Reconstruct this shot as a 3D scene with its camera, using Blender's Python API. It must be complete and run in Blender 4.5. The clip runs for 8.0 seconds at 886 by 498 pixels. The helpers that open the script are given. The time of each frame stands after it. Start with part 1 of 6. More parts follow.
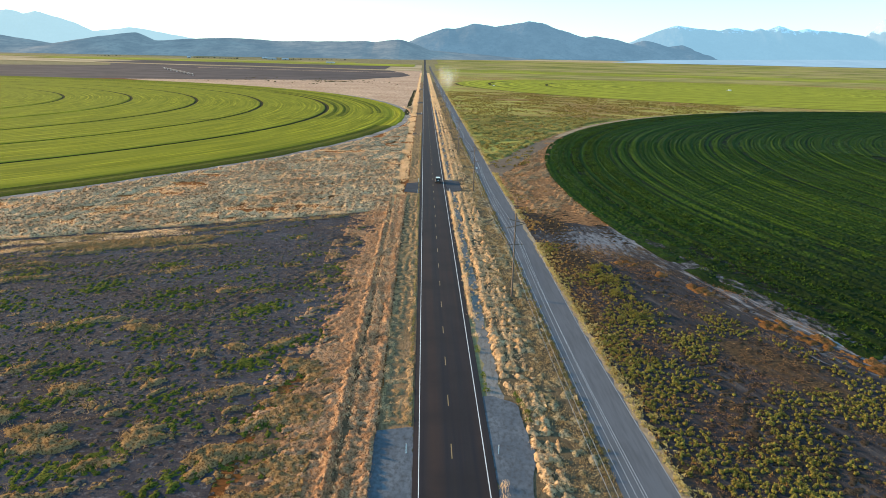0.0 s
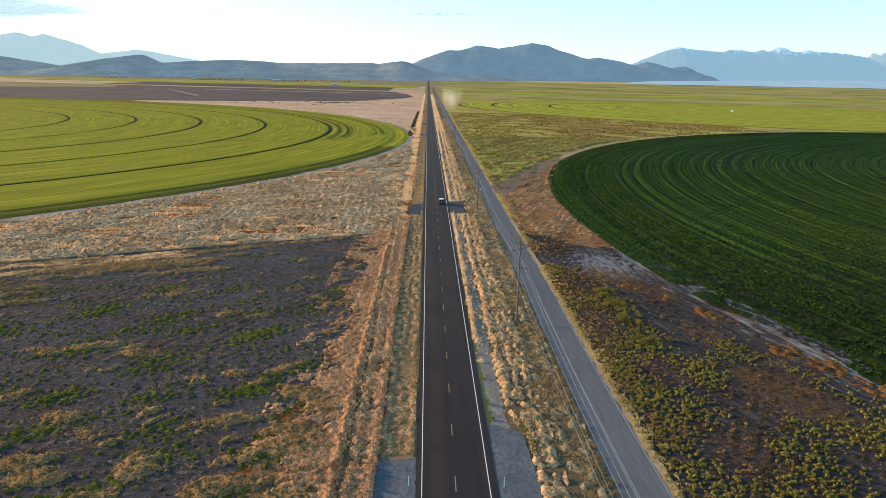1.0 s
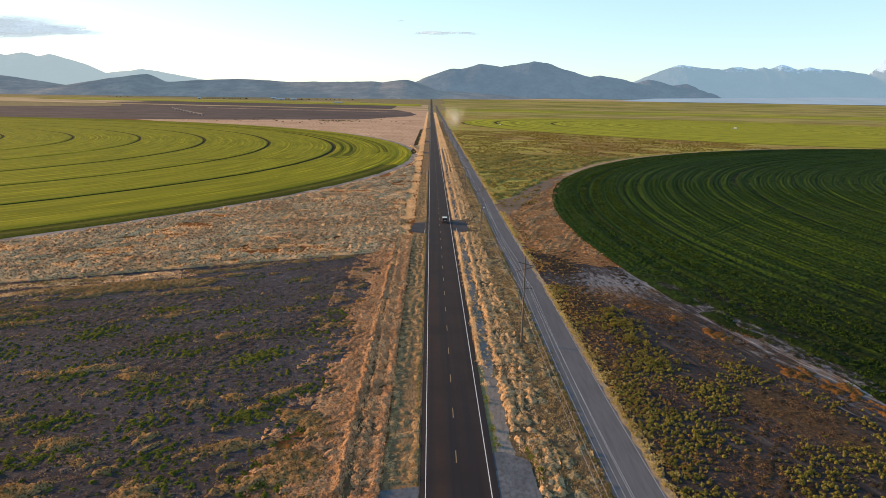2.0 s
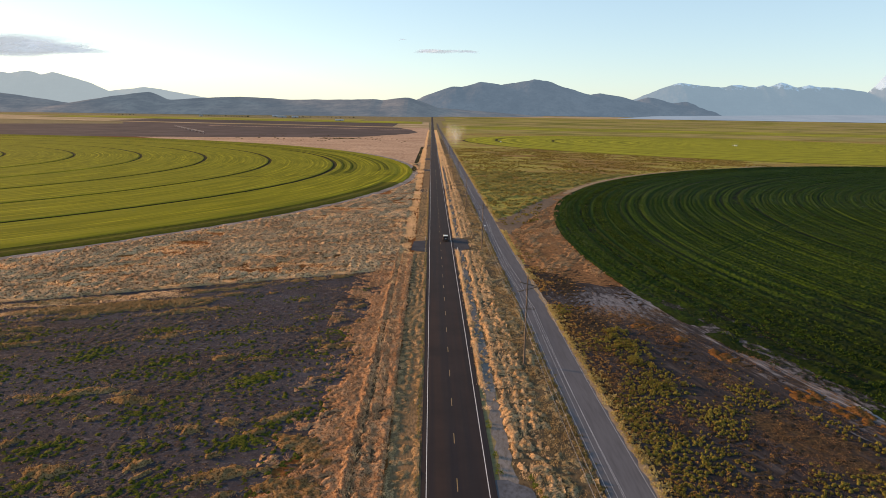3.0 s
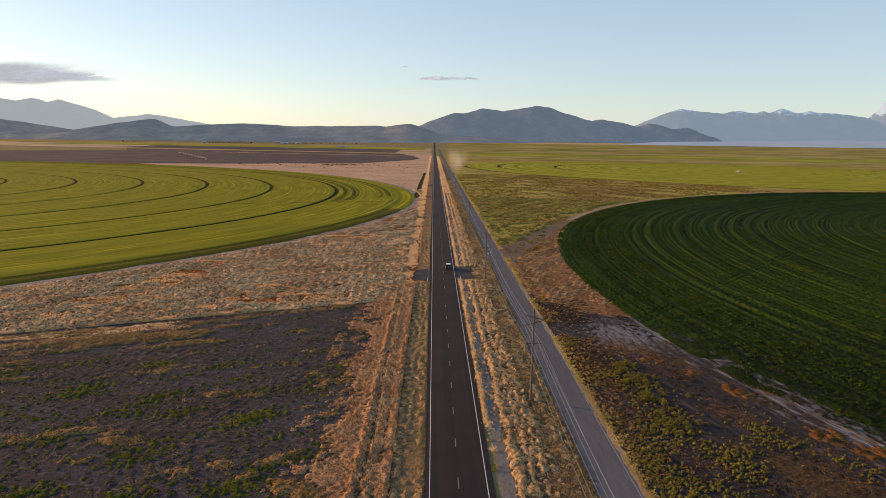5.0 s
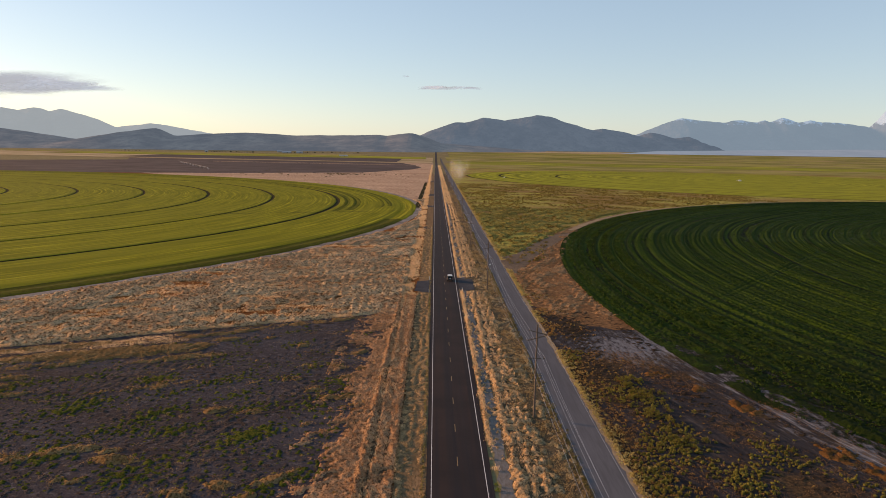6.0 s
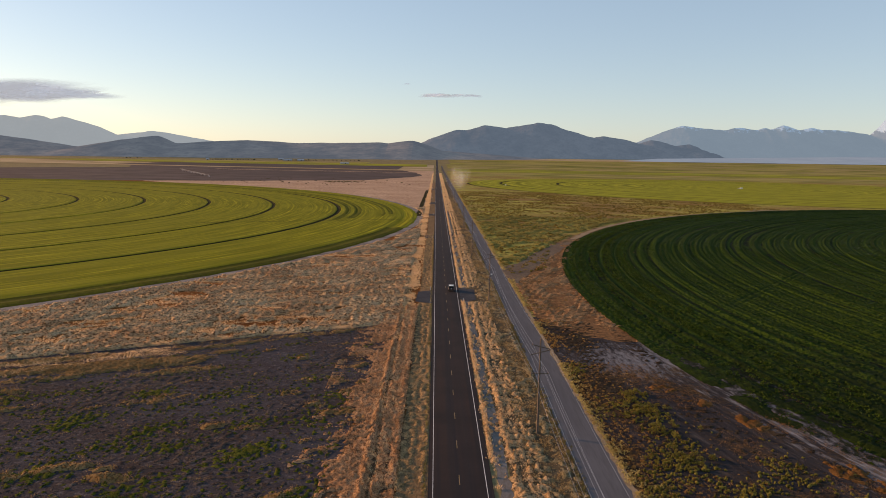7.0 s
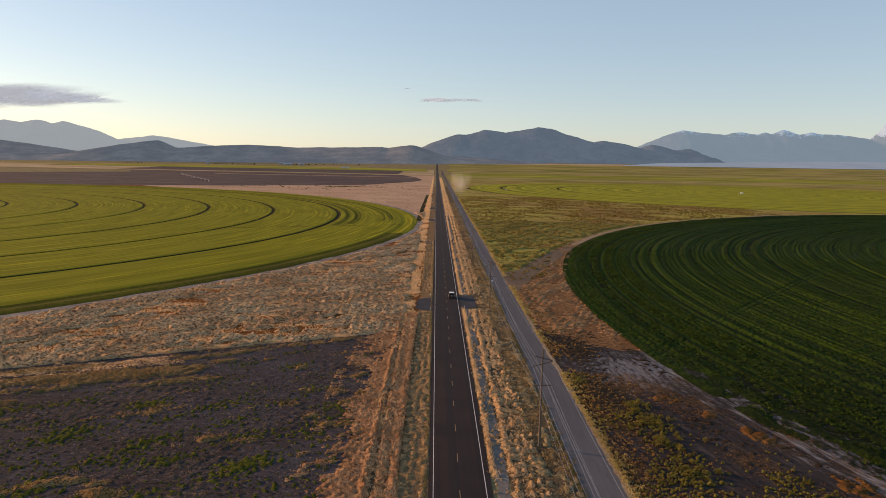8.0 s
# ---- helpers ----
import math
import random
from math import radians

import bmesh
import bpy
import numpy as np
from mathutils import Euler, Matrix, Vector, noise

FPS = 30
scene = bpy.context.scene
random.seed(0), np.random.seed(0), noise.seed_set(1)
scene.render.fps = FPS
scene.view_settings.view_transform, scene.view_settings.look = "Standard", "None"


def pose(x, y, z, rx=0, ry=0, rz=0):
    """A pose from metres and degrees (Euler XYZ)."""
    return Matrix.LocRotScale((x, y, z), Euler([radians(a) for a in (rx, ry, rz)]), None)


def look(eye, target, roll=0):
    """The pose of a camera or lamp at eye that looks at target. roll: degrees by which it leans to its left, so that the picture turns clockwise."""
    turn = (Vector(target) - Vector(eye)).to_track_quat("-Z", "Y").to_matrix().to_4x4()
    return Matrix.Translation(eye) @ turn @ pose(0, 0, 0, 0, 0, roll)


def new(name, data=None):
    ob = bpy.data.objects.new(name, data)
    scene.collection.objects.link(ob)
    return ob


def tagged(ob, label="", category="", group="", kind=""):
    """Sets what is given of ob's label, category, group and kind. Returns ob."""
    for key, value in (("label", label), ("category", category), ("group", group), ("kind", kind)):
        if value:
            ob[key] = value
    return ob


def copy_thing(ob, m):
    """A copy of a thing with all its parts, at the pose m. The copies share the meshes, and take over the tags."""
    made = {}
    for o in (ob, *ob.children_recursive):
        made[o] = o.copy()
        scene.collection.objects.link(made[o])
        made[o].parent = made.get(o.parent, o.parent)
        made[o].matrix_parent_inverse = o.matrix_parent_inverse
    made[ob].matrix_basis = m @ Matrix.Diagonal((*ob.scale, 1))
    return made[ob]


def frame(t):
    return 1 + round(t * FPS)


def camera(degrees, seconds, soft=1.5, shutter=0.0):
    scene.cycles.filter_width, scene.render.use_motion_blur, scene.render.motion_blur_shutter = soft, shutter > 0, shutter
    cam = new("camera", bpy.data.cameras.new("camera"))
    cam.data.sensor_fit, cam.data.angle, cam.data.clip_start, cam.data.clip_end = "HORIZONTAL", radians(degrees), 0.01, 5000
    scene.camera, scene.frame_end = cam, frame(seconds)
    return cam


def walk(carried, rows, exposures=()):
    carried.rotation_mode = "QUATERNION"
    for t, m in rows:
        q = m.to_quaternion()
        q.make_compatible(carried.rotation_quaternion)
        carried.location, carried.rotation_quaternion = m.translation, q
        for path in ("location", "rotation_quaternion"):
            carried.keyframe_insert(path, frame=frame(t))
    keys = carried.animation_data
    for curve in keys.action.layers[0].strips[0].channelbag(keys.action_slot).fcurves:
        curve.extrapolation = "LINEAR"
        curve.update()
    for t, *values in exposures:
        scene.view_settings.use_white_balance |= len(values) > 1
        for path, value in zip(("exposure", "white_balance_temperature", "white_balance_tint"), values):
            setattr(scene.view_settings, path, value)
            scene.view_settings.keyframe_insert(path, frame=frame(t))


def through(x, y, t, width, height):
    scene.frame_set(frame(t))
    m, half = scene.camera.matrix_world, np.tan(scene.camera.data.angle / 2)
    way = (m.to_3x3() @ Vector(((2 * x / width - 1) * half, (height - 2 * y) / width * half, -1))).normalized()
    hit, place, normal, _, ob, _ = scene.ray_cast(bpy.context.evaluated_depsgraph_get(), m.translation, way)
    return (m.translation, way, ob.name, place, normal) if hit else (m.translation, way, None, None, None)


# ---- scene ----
cam = camera(63.3, 8.0, soft=0.5)

PATH = [
    (0, (-3.872, -0.309, 41.991), (-3.809, 1.623, 41.477), 1.6),
    (0.5, (-3.817, 0.719, 42.029), (-3.76, 2.657, 41.541), 1.5),
    (1, (-3.829, 1.738, 42.049), (-3.777, 3.684, 41.589), 1.5),
    (1.5, (-3.834, 2.737, 42.072), (-3.788, 4.688, 41.635), 1.4),
    (3, (-3.797, 6.02, 42.139), (-3.758, 7.986, 41.772), 1.3),
    (3.5, (-3.813, 7.056, 42.199), (-3.776, 9.025, 41.85), 1.3),
    (4, (-3.833, 8.066, 42.263), (-3.8, 10.038, 41.933), 1.2),
    (4.5, (-3.861, 9.122, 42.332), (-3.829, 11.097, 42.02), 1.2),
    (6, (-3.91, 12.242, 42.913), (-3.883, 14.223, 42.64), 1.2),
    (6.5, (-3.955, 13.251, 43.213), (-3.931, 15.234, 42.952), 1.2),
    (7, (-4.003, 14.196, 43.526), (-3.979, 16.18, 43.273), 1.2),
    (7.5, (-4.009, 15.112, 43.83), (-3.985, 17.097, 43.583), 1.2),
    (8, (-4.015, 16.079, 44.108), (-3.992, 18.064, 43.867), 1.2),
]
EXPOSURE = [(0, 1.34, 6800, 0), (1.5, 1.0, 7650, 11), (4, 0.58, 8950, 26), (8, 0.3, 9050, 29)]
walk(cam, [(t, look(eye, target, roll)) for t, eye, target, roll in PATH], EXPOSURE)

# ---- light: a low evening sun ahead and to the side, clear sky ----
SUN_AZ, SUN_EL = radians(-68), radians(12.5)      # azimuth from +y, clockwise positive
world = bpy.data.worlds.new("evening_sky")
scene.world = world
world.use_nodes = True
wn = world.node_tree
sky = wn.nodes.new("ShaderNodeTexSky")
sky.sky_type, sky.sun_disc = "NISHITA", False
sky.sun_elevation, sky.sun_rotation = SUN_EL, SUN_AZ
sky.altitude, sky.air_density, sky.dust_density, sky.ozone_density = 1000, 1.0, 0.9, 1.7
wn.nodes["Background"].inputs["Strength"].default_value = 0.15
tint = wn.nodes.new("ShaderNodeMix")
tint.data_type, tint.blend_type = "RGBA", "MULTIPLY"
tint.inputs[0].default_value, tint.inputs[7].default_value = 1.0, (0.92, 1.04, 1.1, 1)
wn.links.new(sky.outputs[0], tint.inputs[6])
haze = wn.nodes.new("ShaderNodeMix")
haze.data_type = "RGBA"
haze.inputs[0].default_value, haze.inputs[7].default_value = 0.42, (1.45, 3.15, 4.95, 1)
wn.links.new(tint.outputs[2], haze.inputs[6])
wn.links.new(haze.outputs[2], wn.nodes["Background"].inputs[0])
sun = new("sun", bpy.data.lights.new("sun", "SUN"))
sun.data.energy, sun.data.angle, sun.data.color = 4.9, radians(4.0), (1.0, 0.67, 0.40)
sun_way = Vector((math.sin(SUN_AZ) * math.cos(SUN_EL), math.cos(SUN_AZ) * math.cos(SUN_EL), math.sin(SUN_EL)))
sun.matrix_world = look(sun_way * 100, (0, 0, 0))


# ---- materials ----
def material(name):
    m = bpy.data.materials.new(name)
    m.use_nodes = True
    return m, m.node_tree, m.node_tree.nodes["Principled BSDF"]


def node(nt, kind, **values):
    n = nt.nodes.new(kind)
    for key, v in values.items():
        n.inputs[key].default_value = v
    return n


def ramp(nt, fac, stops):
    r = nt.nodes.new("ShaderNodeValToRGB")
    els = r.color_ramp.elements
    while len(els) < len(stops):
        els.new(0.5)
    for e, (p, c) in zip(els, stops):
        e.position, e.color = p, (*c, 1)
    nt.links.new(fac, r.inputs[0])
    return r.outputs[0]


def mixed(nt, fac, a, b, mode="MIX"):
    m = nt.nodes.new("ShaderNodeMix")
    m.data_type, m.blend_type = "RGBA", mode
    for sock, v in ((m.inputs[0], fac), (m.inputs[6], a), (m.inputs[7], b)):
        if isinstance(v, (int, float)):
            sock.default_value = v
        elif isinstance(v, tuple):
            sock.default_value = (*v, 1)
        else:
            nt.links.new(v, sock)
    return m.outputs[2]


def grain(nt, scale, detail=4.0, stretch=(1, 1, 1), rough=0.55):
    tc = nt.nodes.new("ShaderNodeTexCoord")
    mp = nt.nodes.new("ShaderNodeMapping")
    mp.inputs["Scale"].default_value = stretch
    nt.links.new(tc.outputs["Object"], mp.inputs[0])
    n = node(nt, "ShaderNodeTexNoise", Scale=scale, Detail=detail, Roughness=rough)
    nt.links.new(mp.outputs[0], n.inputs["Vector"])
    return n.outputs[0]


def bumped(nt, bsdf, height, strength, distance):
    b = node(nt, "ShaderNodeBump", Strength=strength, Distance=distance)
    nt.links.new(height, b.inputs["Height"])
    nt.links.new(b.outputs[0], bsdf.inputs["Normal"])


def soil(name, colours, fine=1.2, coarse=0.05, stretch=(1, 1, 1), bump=0.6, lift=0.15, rough=0.95, spread=(0.36, 0.64), tone=0.68):
    """Ground cover: three colours by coarse and fine grain."""
    m, nt, b = material(name)
    big = grain(nt, coarse, 5, stretch)
    small = grain(nt, fine, 6, stretch, 0.7)
    a, c, d = [tuple(k * tone for k in col) for col in colours]
    base = ramp(nt, big, [(spread[0], a), (spread[1], c)])
    col = mixed(nt, ramp(nt, small, [(0.42, (0, 0, 0)), (0.66, (1, 1, 1))]), base, d)
    nt.links.new(col, b.inputs["Base Color"])
    b.inputs["Roughness"].default_value = rough
    b.inputs["Specular IOR Level"].default_value = 0.02
    bumped(nt, b, small, bump, lift)
    return m


def leafy(name, dark, light, through=0.45, patch=0.08, rough=0.7):
    """Leaves and blades: colour by piece and by patch of ground, partly lit through."""
    m, nt, b = material(name)
    geo = nt.nodes.new("ShaderNodeNewGeometry")
    fac = mixed(nt, 0.45, geo.outputs["Random Per Island"], ramp(nt, grain(nt, patch, 3), [(0.35, (0, 0, 0)), (0.65, (1, 1, 1))]))
    col = ramp(nt, fac, [(0.1, dark), (0.9, light)])
    nt.links.new(col, b.inputs["Base Color"])
    b.inputs["Roughness"].default_value = rough
    b.inputs["Specular IOR Level"].default_value = 0.08
    tr = nt.nodes.new("ShaderNodeBsdfTranslucent")
    nt.links.new(col, tr.inputs[0])
    mx = nt.nodes.new("ShaderNodeMixShader")
    mx.inputs[0].default_value = through
    nt.links.new(b.outputs[0], mx.inputs[1])
    nt.links.new(tr.outputs[0], mx.inputs[2])
    nt.links.new(mx.outputs[0], nt.nodes["Material Output"].inputs[0])
    return m


def plain(name, colour, rough=0.6, metal=0.0, vary=0.25, scale=3.0, bump=0.0):
    m, nt, b = material(name)
    n = grain(nt, scale, 5)
    dark = tuple(c * (1 - vary) for c in colour)
    nt.links.new(ramp(nt, n, [(0.3, dark), (0.7, colour)]), b.inputs["Base Color"])
    b.inputs["Roughness"].default_value, b.inputs["Metallic"].default_value = rough, metal
    if bump:
        bumped(nt, b, n, bump, 0.02)
    return m


def thatch_material(name, deep, mid, pale, through=0.35, patch=0.12, fine=5.0, stretch=(1, 1, 1)):
    """Dense dry or leafy cover: patches of colour, broken by fine strands, partly lit through."""
    m, nt, b = material(name)
    big = grain(nt, patch, 4)
    strand = grain(nt, fine, 5, stretch, 0.7)
    base = ramp(nt, big, [(0.36, mid), (0.64, pale)])
    col = mixed(nt, ramp(nt, strand, [(0.43, (1, 1, 1)), (0.51, (0, 0, 0))]), base, deep)
    nt.links.new(col, b.inputs["Base Color"])
    b.inputs["Roughness"].default_value = 0.9
    b.inputs["Specular IOR Level"].default_value = 0.03
    bumped(nt, b, strand, 0.9, 0.12)
    tl = nt.nodes.new("ShaderNodeBsdfTranslucent")
    nt.links.new(col, tl.inputs[0])
    mx = nt.nodes.new("ShaderNodeMixShader")
    mx.inputs[0].default_value = through
    nt.links.new(b.outputs[0], mx.inputs[1])
    nt.links.new(tl.outputs[0], mx.inputs[2])
    nt.links.new(mx.outputs[0], nt.nodes["Material Output"].inputs[0])
    return m


M_GROUND = soil("dry_steppe", [(0.27, 0.215, 0.11), (0.38, 0.31, 0.16), (0.20, 0.165, 0.085)], 0.9, 0.03)
# dark flecks in this floor colour stand in for shade between tussocks
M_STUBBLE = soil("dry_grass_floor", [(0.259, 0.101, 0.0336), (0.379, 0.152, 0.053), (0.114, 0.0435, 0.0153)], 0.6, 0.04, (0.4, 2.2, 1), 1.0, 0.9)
# brown floor, darkened to carry the shade between tufts and in the ruts
M_BAND = soil("brown_grass_floor", [(0.171, 0.1, 0.0573), (0.257, 0.153, 0.0865), (0.0857, 0.0518, 0.0331)], 1.4, 0.15, (1.3, 0.6, 1), 1.0, 0.3)


def alkali_soil():
    """Bare silt: blue-grey and red-brown patches, pale crust, fine clods."""
    m, nt, b = material("dark_alkali_soil")
    tone = ramp(nt, grain(nt, 0.045, 5, (0.7, 1.3, 1), 0.6), [(0.38, (0.043, 0.034, 0.034)), (0.50, (0.044, 0.042, 0.052)), (0.62, (0.051, 0.055, 0.071))])
    damp = ramp(nt, grain(nt, 0.45, 6, (0.9, 1.1, 1), 0.7), [(0.40, (0, 0, 0)), (0.62, (0.75, 0.75, 0.75))])
    col = mixed(nt, damp, tone, (0.025, 0.024, 0.030))
    crust = ramp(nt, grain(nt, 0.9, 6, (0.9, 1.1, 1), 0.8), [(0.52, (0, 0, 0)), (0.66, (0.85, 0.85, 0.85))])
    col = mixed(nt, crust, col, (0.14, 0.135, 0.152))
    fine = grain(nt, 2.8, 6, (1, 1, 1), 0.8)
    col = mixed(nt, ramp(nt, fine, [(0.48, (0, 0, 0)), (0.68, (0.7, 0.7, 0.7))]), col, (0.098, 0.078, 0.071))
    nt.links.new(col, b.inputs["Base Color"])
    b.inputs["Roughness"].default_value = 0.95
    b.inputs["Specular IOR Level"].default_value = 0.02
    bumped(nt, b, fine, 1.0, 0.3)
    return m


M_DARK_SOIL = alkali_soil()
M_VERGE = soil("mown_verge", [(0.248, 0.161, 0.0883), (0.362, 0.23, 0.132), (0.15, 0.0999, 0.0528)], 2.0, 0.2, (1.6, 0.5, 1), 0.9, 0.2)
M_VERGE_TAN = soil("tan_verge_floor", [(0.141, 0.107, 0.066), (0.206, 0.157, 0.0999), (0.0798, 0.0601, 0.0379)], 1.8, 0.2, (1.3, 0.6, 1), 1.0, 0.3)
M_PALE_TAN = soil("pale_tan_ground", [(0.367, 0.268, 0.172), (0.469, 0.352, 0.236), (0.255, 0.185, 0.109)], 2.0, 0.3, (1, 0.5, 1), 0.7, 0.1)
M_LANE = soil("worn_lane_dirt", [(0.181, 0.135, 0.103), (0.278, 0.203, 0.141), (0.139, 0.101, 0.0744)], 1.0, 0.1, (1.5, 0.4, 1), 0.4, 0.08)
M_SAND = soil("pale_ditch_sand", [(0.20, 0.195, 0.195), (0.28, 0.27, 0.265), (0.15, 0.135, 0.12)], 1.5, 0.2, (1.5, 0.5, 1), 0.4, 0.06)
M_GRAVEL = soil("grey_gravel", [(0.105, 0.122, 0.15), (0.165, 0.185, 0.215), (0.085, 0.09, 0.10)], 2.2, 0.25, (1, 0.6, 1), 0.35, 0.04)
M_DIRT = soil("graded_dirt", [(0.125, 0.131, 0.150), (0.165, 0.170, 0.188), (0.115, 0.118, 0.130)], 1.2, 0.1, (1.4, 0.1, 1), 0.15, 0.03)
M_SALT = soil("salt_crust_soil", [(0.22, 0.19, 0.17), (0.44, 0.42, 0.40), (0.16, 0.13, 0.11)], 1.1, 0.09, (0.6, 1.4, 1), 0.5, 0.08)


def salt_near(mat, centre, r_edge, reach, floor=0.0, colour=(0.33, 0.33, 0.35)):
    """Whitish salt crust in thin streaks that thin out away from the edge of a round field."""
    nt = mat.node_tree
    b = nt.nodes["Principled BSDF"]
    old = b.inputs["Base Color"].links[0].from_socket
    tc = nt.nodes.new("ShaderNodeTexCoord")
    sub = nt.nodes.new("ShaderNodeVectorMath")
    sub.operation = "DISTANCE"
    sub.inputs[1].default_value = centre
    nt.links.new(tc.outputs["Object"], sub.inputs[0])
    rg = nt.nodes.new("ShaderNodeMapRange")
    rg.inputs[1].default_value, rg.inputs[2].default_value = r_edge, r_edge + reach
    rg.inputs[3].default_value, rg.inputs[4].default_value = 0.16, -0.14
    nt.links.new(sub.outputs["Value"], rg.inputs[0])
    add = nt.nodes.new("ShaderNodeMath")
    nt.links.new(rg.outputs[0], add.inputs[0])
    nt.links.new(grain(nt, 0.6, 7, (1.8, 0.4, 1), 0.78), add.inputs[1])
    fac = ramp(nt, add.outputs[0], [(0.50 + floor, (0, 0, 0)), (0.66 + floor, (0.9, 0.9, 0.9))])
    nt.links.new(mixed(nt, fac, old, colour), b.inputs["Base Color"])


def scrub_floor():
    """Bluish silt with rusty grass mats, combed in thin arcs round the crop's pivot, salt towards its edge."""
    m, nt, b = material("scrub_floor")
    tc = nt.nodes.new("ShaderNodeTexCoord")
    off = nt.nodes.new("ShaderNodeVectorMath")
    off.operation = "SUBTRACT"
    off.inputs[1].default_value = (551.0, 234.0, 0.0)
    nt.links.new(tc.outputs["Object"], off.inputs[0])
    ln = nt.nodes.new("ShaderNodeVectorMath")
    ln.operation = "LENGTH"
    nt.links.new(off.outputs[0], ln.inputs[0])
    sep = nt.nodes.new("ShaderNodeSeparateXYZ")
    nt.links.new(off.outputs[0], sep.inputs[0])
    turn = nt.nodes.new("ShaderNodeMath")
    turn.operation = "ARCTAN2"
    nt.links.new(sep.outputs[1], turn.inputs[0])
    flip = nt.nodes.new("ShaderNodeMath")
    flip.operation = "MULTIPLY"
    flip.inputs[1].default_value = -1.0
    nt.links.new(sep.outputs[0], flip.inputs[0])
    nt.links.new(flip.outputs[0], turn.inputs[1])
    far = nt.nodes.new("ShaderNodeMath")
    far.operation = "MULTIPLY"
    far.inputs[1].default_value = 505.0
    nt.links.new(turn.outputs[0], far.inputs[0])
    polar = nt.nodes.new("ShaderNodeCombineXYZ")
    nt.links.new(ln.outputs["Value"], polar.inputs[0])
    nt.links.new(far.outputs[0], polar.inputs[1])

    def streaks(scale, along, detail=5.0, shift=0.0, rough=0.65):
        mp = nt.nodes.new("ShaderNodeMapping")
        mp.inputs["Scale"].default_value = (1, along, 1)
        mp.inputs["Location"].default_value = (shift, shift, 0)
        nt.links.new(polar.outputs[0], mp.inputs[0])
        n = node(nt, "ShaderNodeTexNoise", Scale=scale, Detail=detail, Roughness=rough)
        nt.links.new(mp.outputs[0], n.inputs["Vector"])
        return n.outputs[0]

    comb = streaks(0.9, 0.10)
    fine = grain(nt, 1.6, 6, (1, 1, 1), 0.75)
    silt = ramp(nt, comb, [(0.32, (0.019, 0.017, 0.019)), (0.56, (0.038, 0.035, 0.038)), (0.70, (0.072, 0.064, 0.063))])
    mats = ramp(nt, fine, [(0.38, (0.026, 0.018, 0.013)), (0.52, (0.075, 0.047, 0.024)), (0.68, (0.145, 0.09, 0.047))])
    where = nt.nodes.new("ShaderNodeMath")
    nt.links.new(streaks(0.09, 0.45, 6.0, 7.0), where.inputs[0])
    lift = nt.nodes.new("ShaderNodeMath")
    lift.operation = "MULTIPLY"
    lift.inputs[1].default_value = 0.25
    nt.links.new(fine, lift.inputs[0])
    nt.links.new(lift.outputs[0], where.inputs[1])
    col = mixed(nt, ramp(nt, where.outputs[0], [(0.63, (0, 0, 0)), (0.74, (0.9, 0.9, 0.9))]), silt, mats)
    rg = nt.nodes.new("ShaderNodeMapRange")
    rg.inputs[1].default_value, rg.inputs[2].default_value = 504.0, 519.0
    rg.inputs[3].default_value, rg.inputs[4].default_value = 0.13, -0.16
    nt.links.new(ln.outputs["Value"], rg.inputs[0])
    add = nt.nodes.new("ShaderNodeMath")
    nt.links.new(rg.outputs[0], add.inputs[0])
    nt.links.new(streaks(0.8, 0.13, 8.0, 3.0, 0.72), add.inputs[1])
    col = mixed(nt, ramp(nt, add.outputs[0], [(0.54, (0, 0, 0)), (0.62, (0.4, 0.4, 0.4)), (0.70, (0.9, 0.9, 0.9))]), col, (0.25, 0.255, 0.28))
    nt.links.new(col, b.inputs["Base Color"])
    b.inputs["Roughness"].default_value = 0.95
    b.inputs["Specular IOR Level"].default_value = 0.02
    bumped(nt, b, fine, 1.0, 0.3)
    return m


M_SCRUB = scrub_floor()
salt_near(M_SCRUB, (40.0, 168.0, 0.0), 4.0, 24.0, 0.05, (0.16, 0.165, 0.185))
M_APRON = soil("blue_grey_chipseal", [(0.065, 0.07, 0.082), (0.095, 0.10, 0.115), (0.055, 0.058, 0.066)], 3.0, 0.3, (1, 1, 1), 0.25, 0.03)
M_RUST = soil("rusty_dry_weeds", [(0.216, 0.116, 0.056), (0.336, 0.186, 0.0945), (0.103, 0.0526, 0.0281)], 0.9, 0.06, (1, 1, 1), 1.0, 0.5)
M_OLIVE = soil("olive_pasture", [(0.303, 0.19, 0.0741), (0.4, 0.366, 0.0871), (0.14, 0.103, 0.039)], 0.5, 0.022, (0.45, 1, 1), 1.0, 0.8, tone=0.85, spread=(0.42, 0.58))
# brown earth greyed towards mauve, with distance haze put into the colour
M_PLOUGH = soil("ploughed_brown_earth", [(0.118, 0.0936, 0.0912), (0.174, 0.132, 0.12), (0.096, 0.0744, 0.0696)], 0.05, 0.008, (0.3, 0.25, 1), 0.5, 0.3)
M_PINK = soil("pinkish_dry_grass", [(0.49, 0.319, 0.214), (0.653, 0.444, 0.305), (0.245, 0.146, 0.0953)], 0.45, 0.03, (0.6, 0.5, 1), 1.0, 0.5, tone=0.85)
M_FARGREEN = soil("far_green_field", [(0.21, 0.222, 0.0247), (0.325, 0.32, 0.0423), (0.157, 0.152, 0.0318)], 0.05, 0.03, (0.09, 0.35, 1), 0.5, 0.3, tone=0.9, spread=(0.46, 0.54))
M_BLADE_PALE = leafy("pale_straw_blade", (0.537, 0.364, 0.201), (0.827, 0.598, 0.368), 0.4)
M_BLADE_RUST = leafy("rust_weed_blade", (0.106, 0.056, 0.0247), (0.302, 0.172, 0.079), 0.35, 0.2)
M_WEED = leafy("green_weed_leaf", (0.0435, 0.0696, 0.0104), (0.144, 0.174, 0.0296), 0.4)
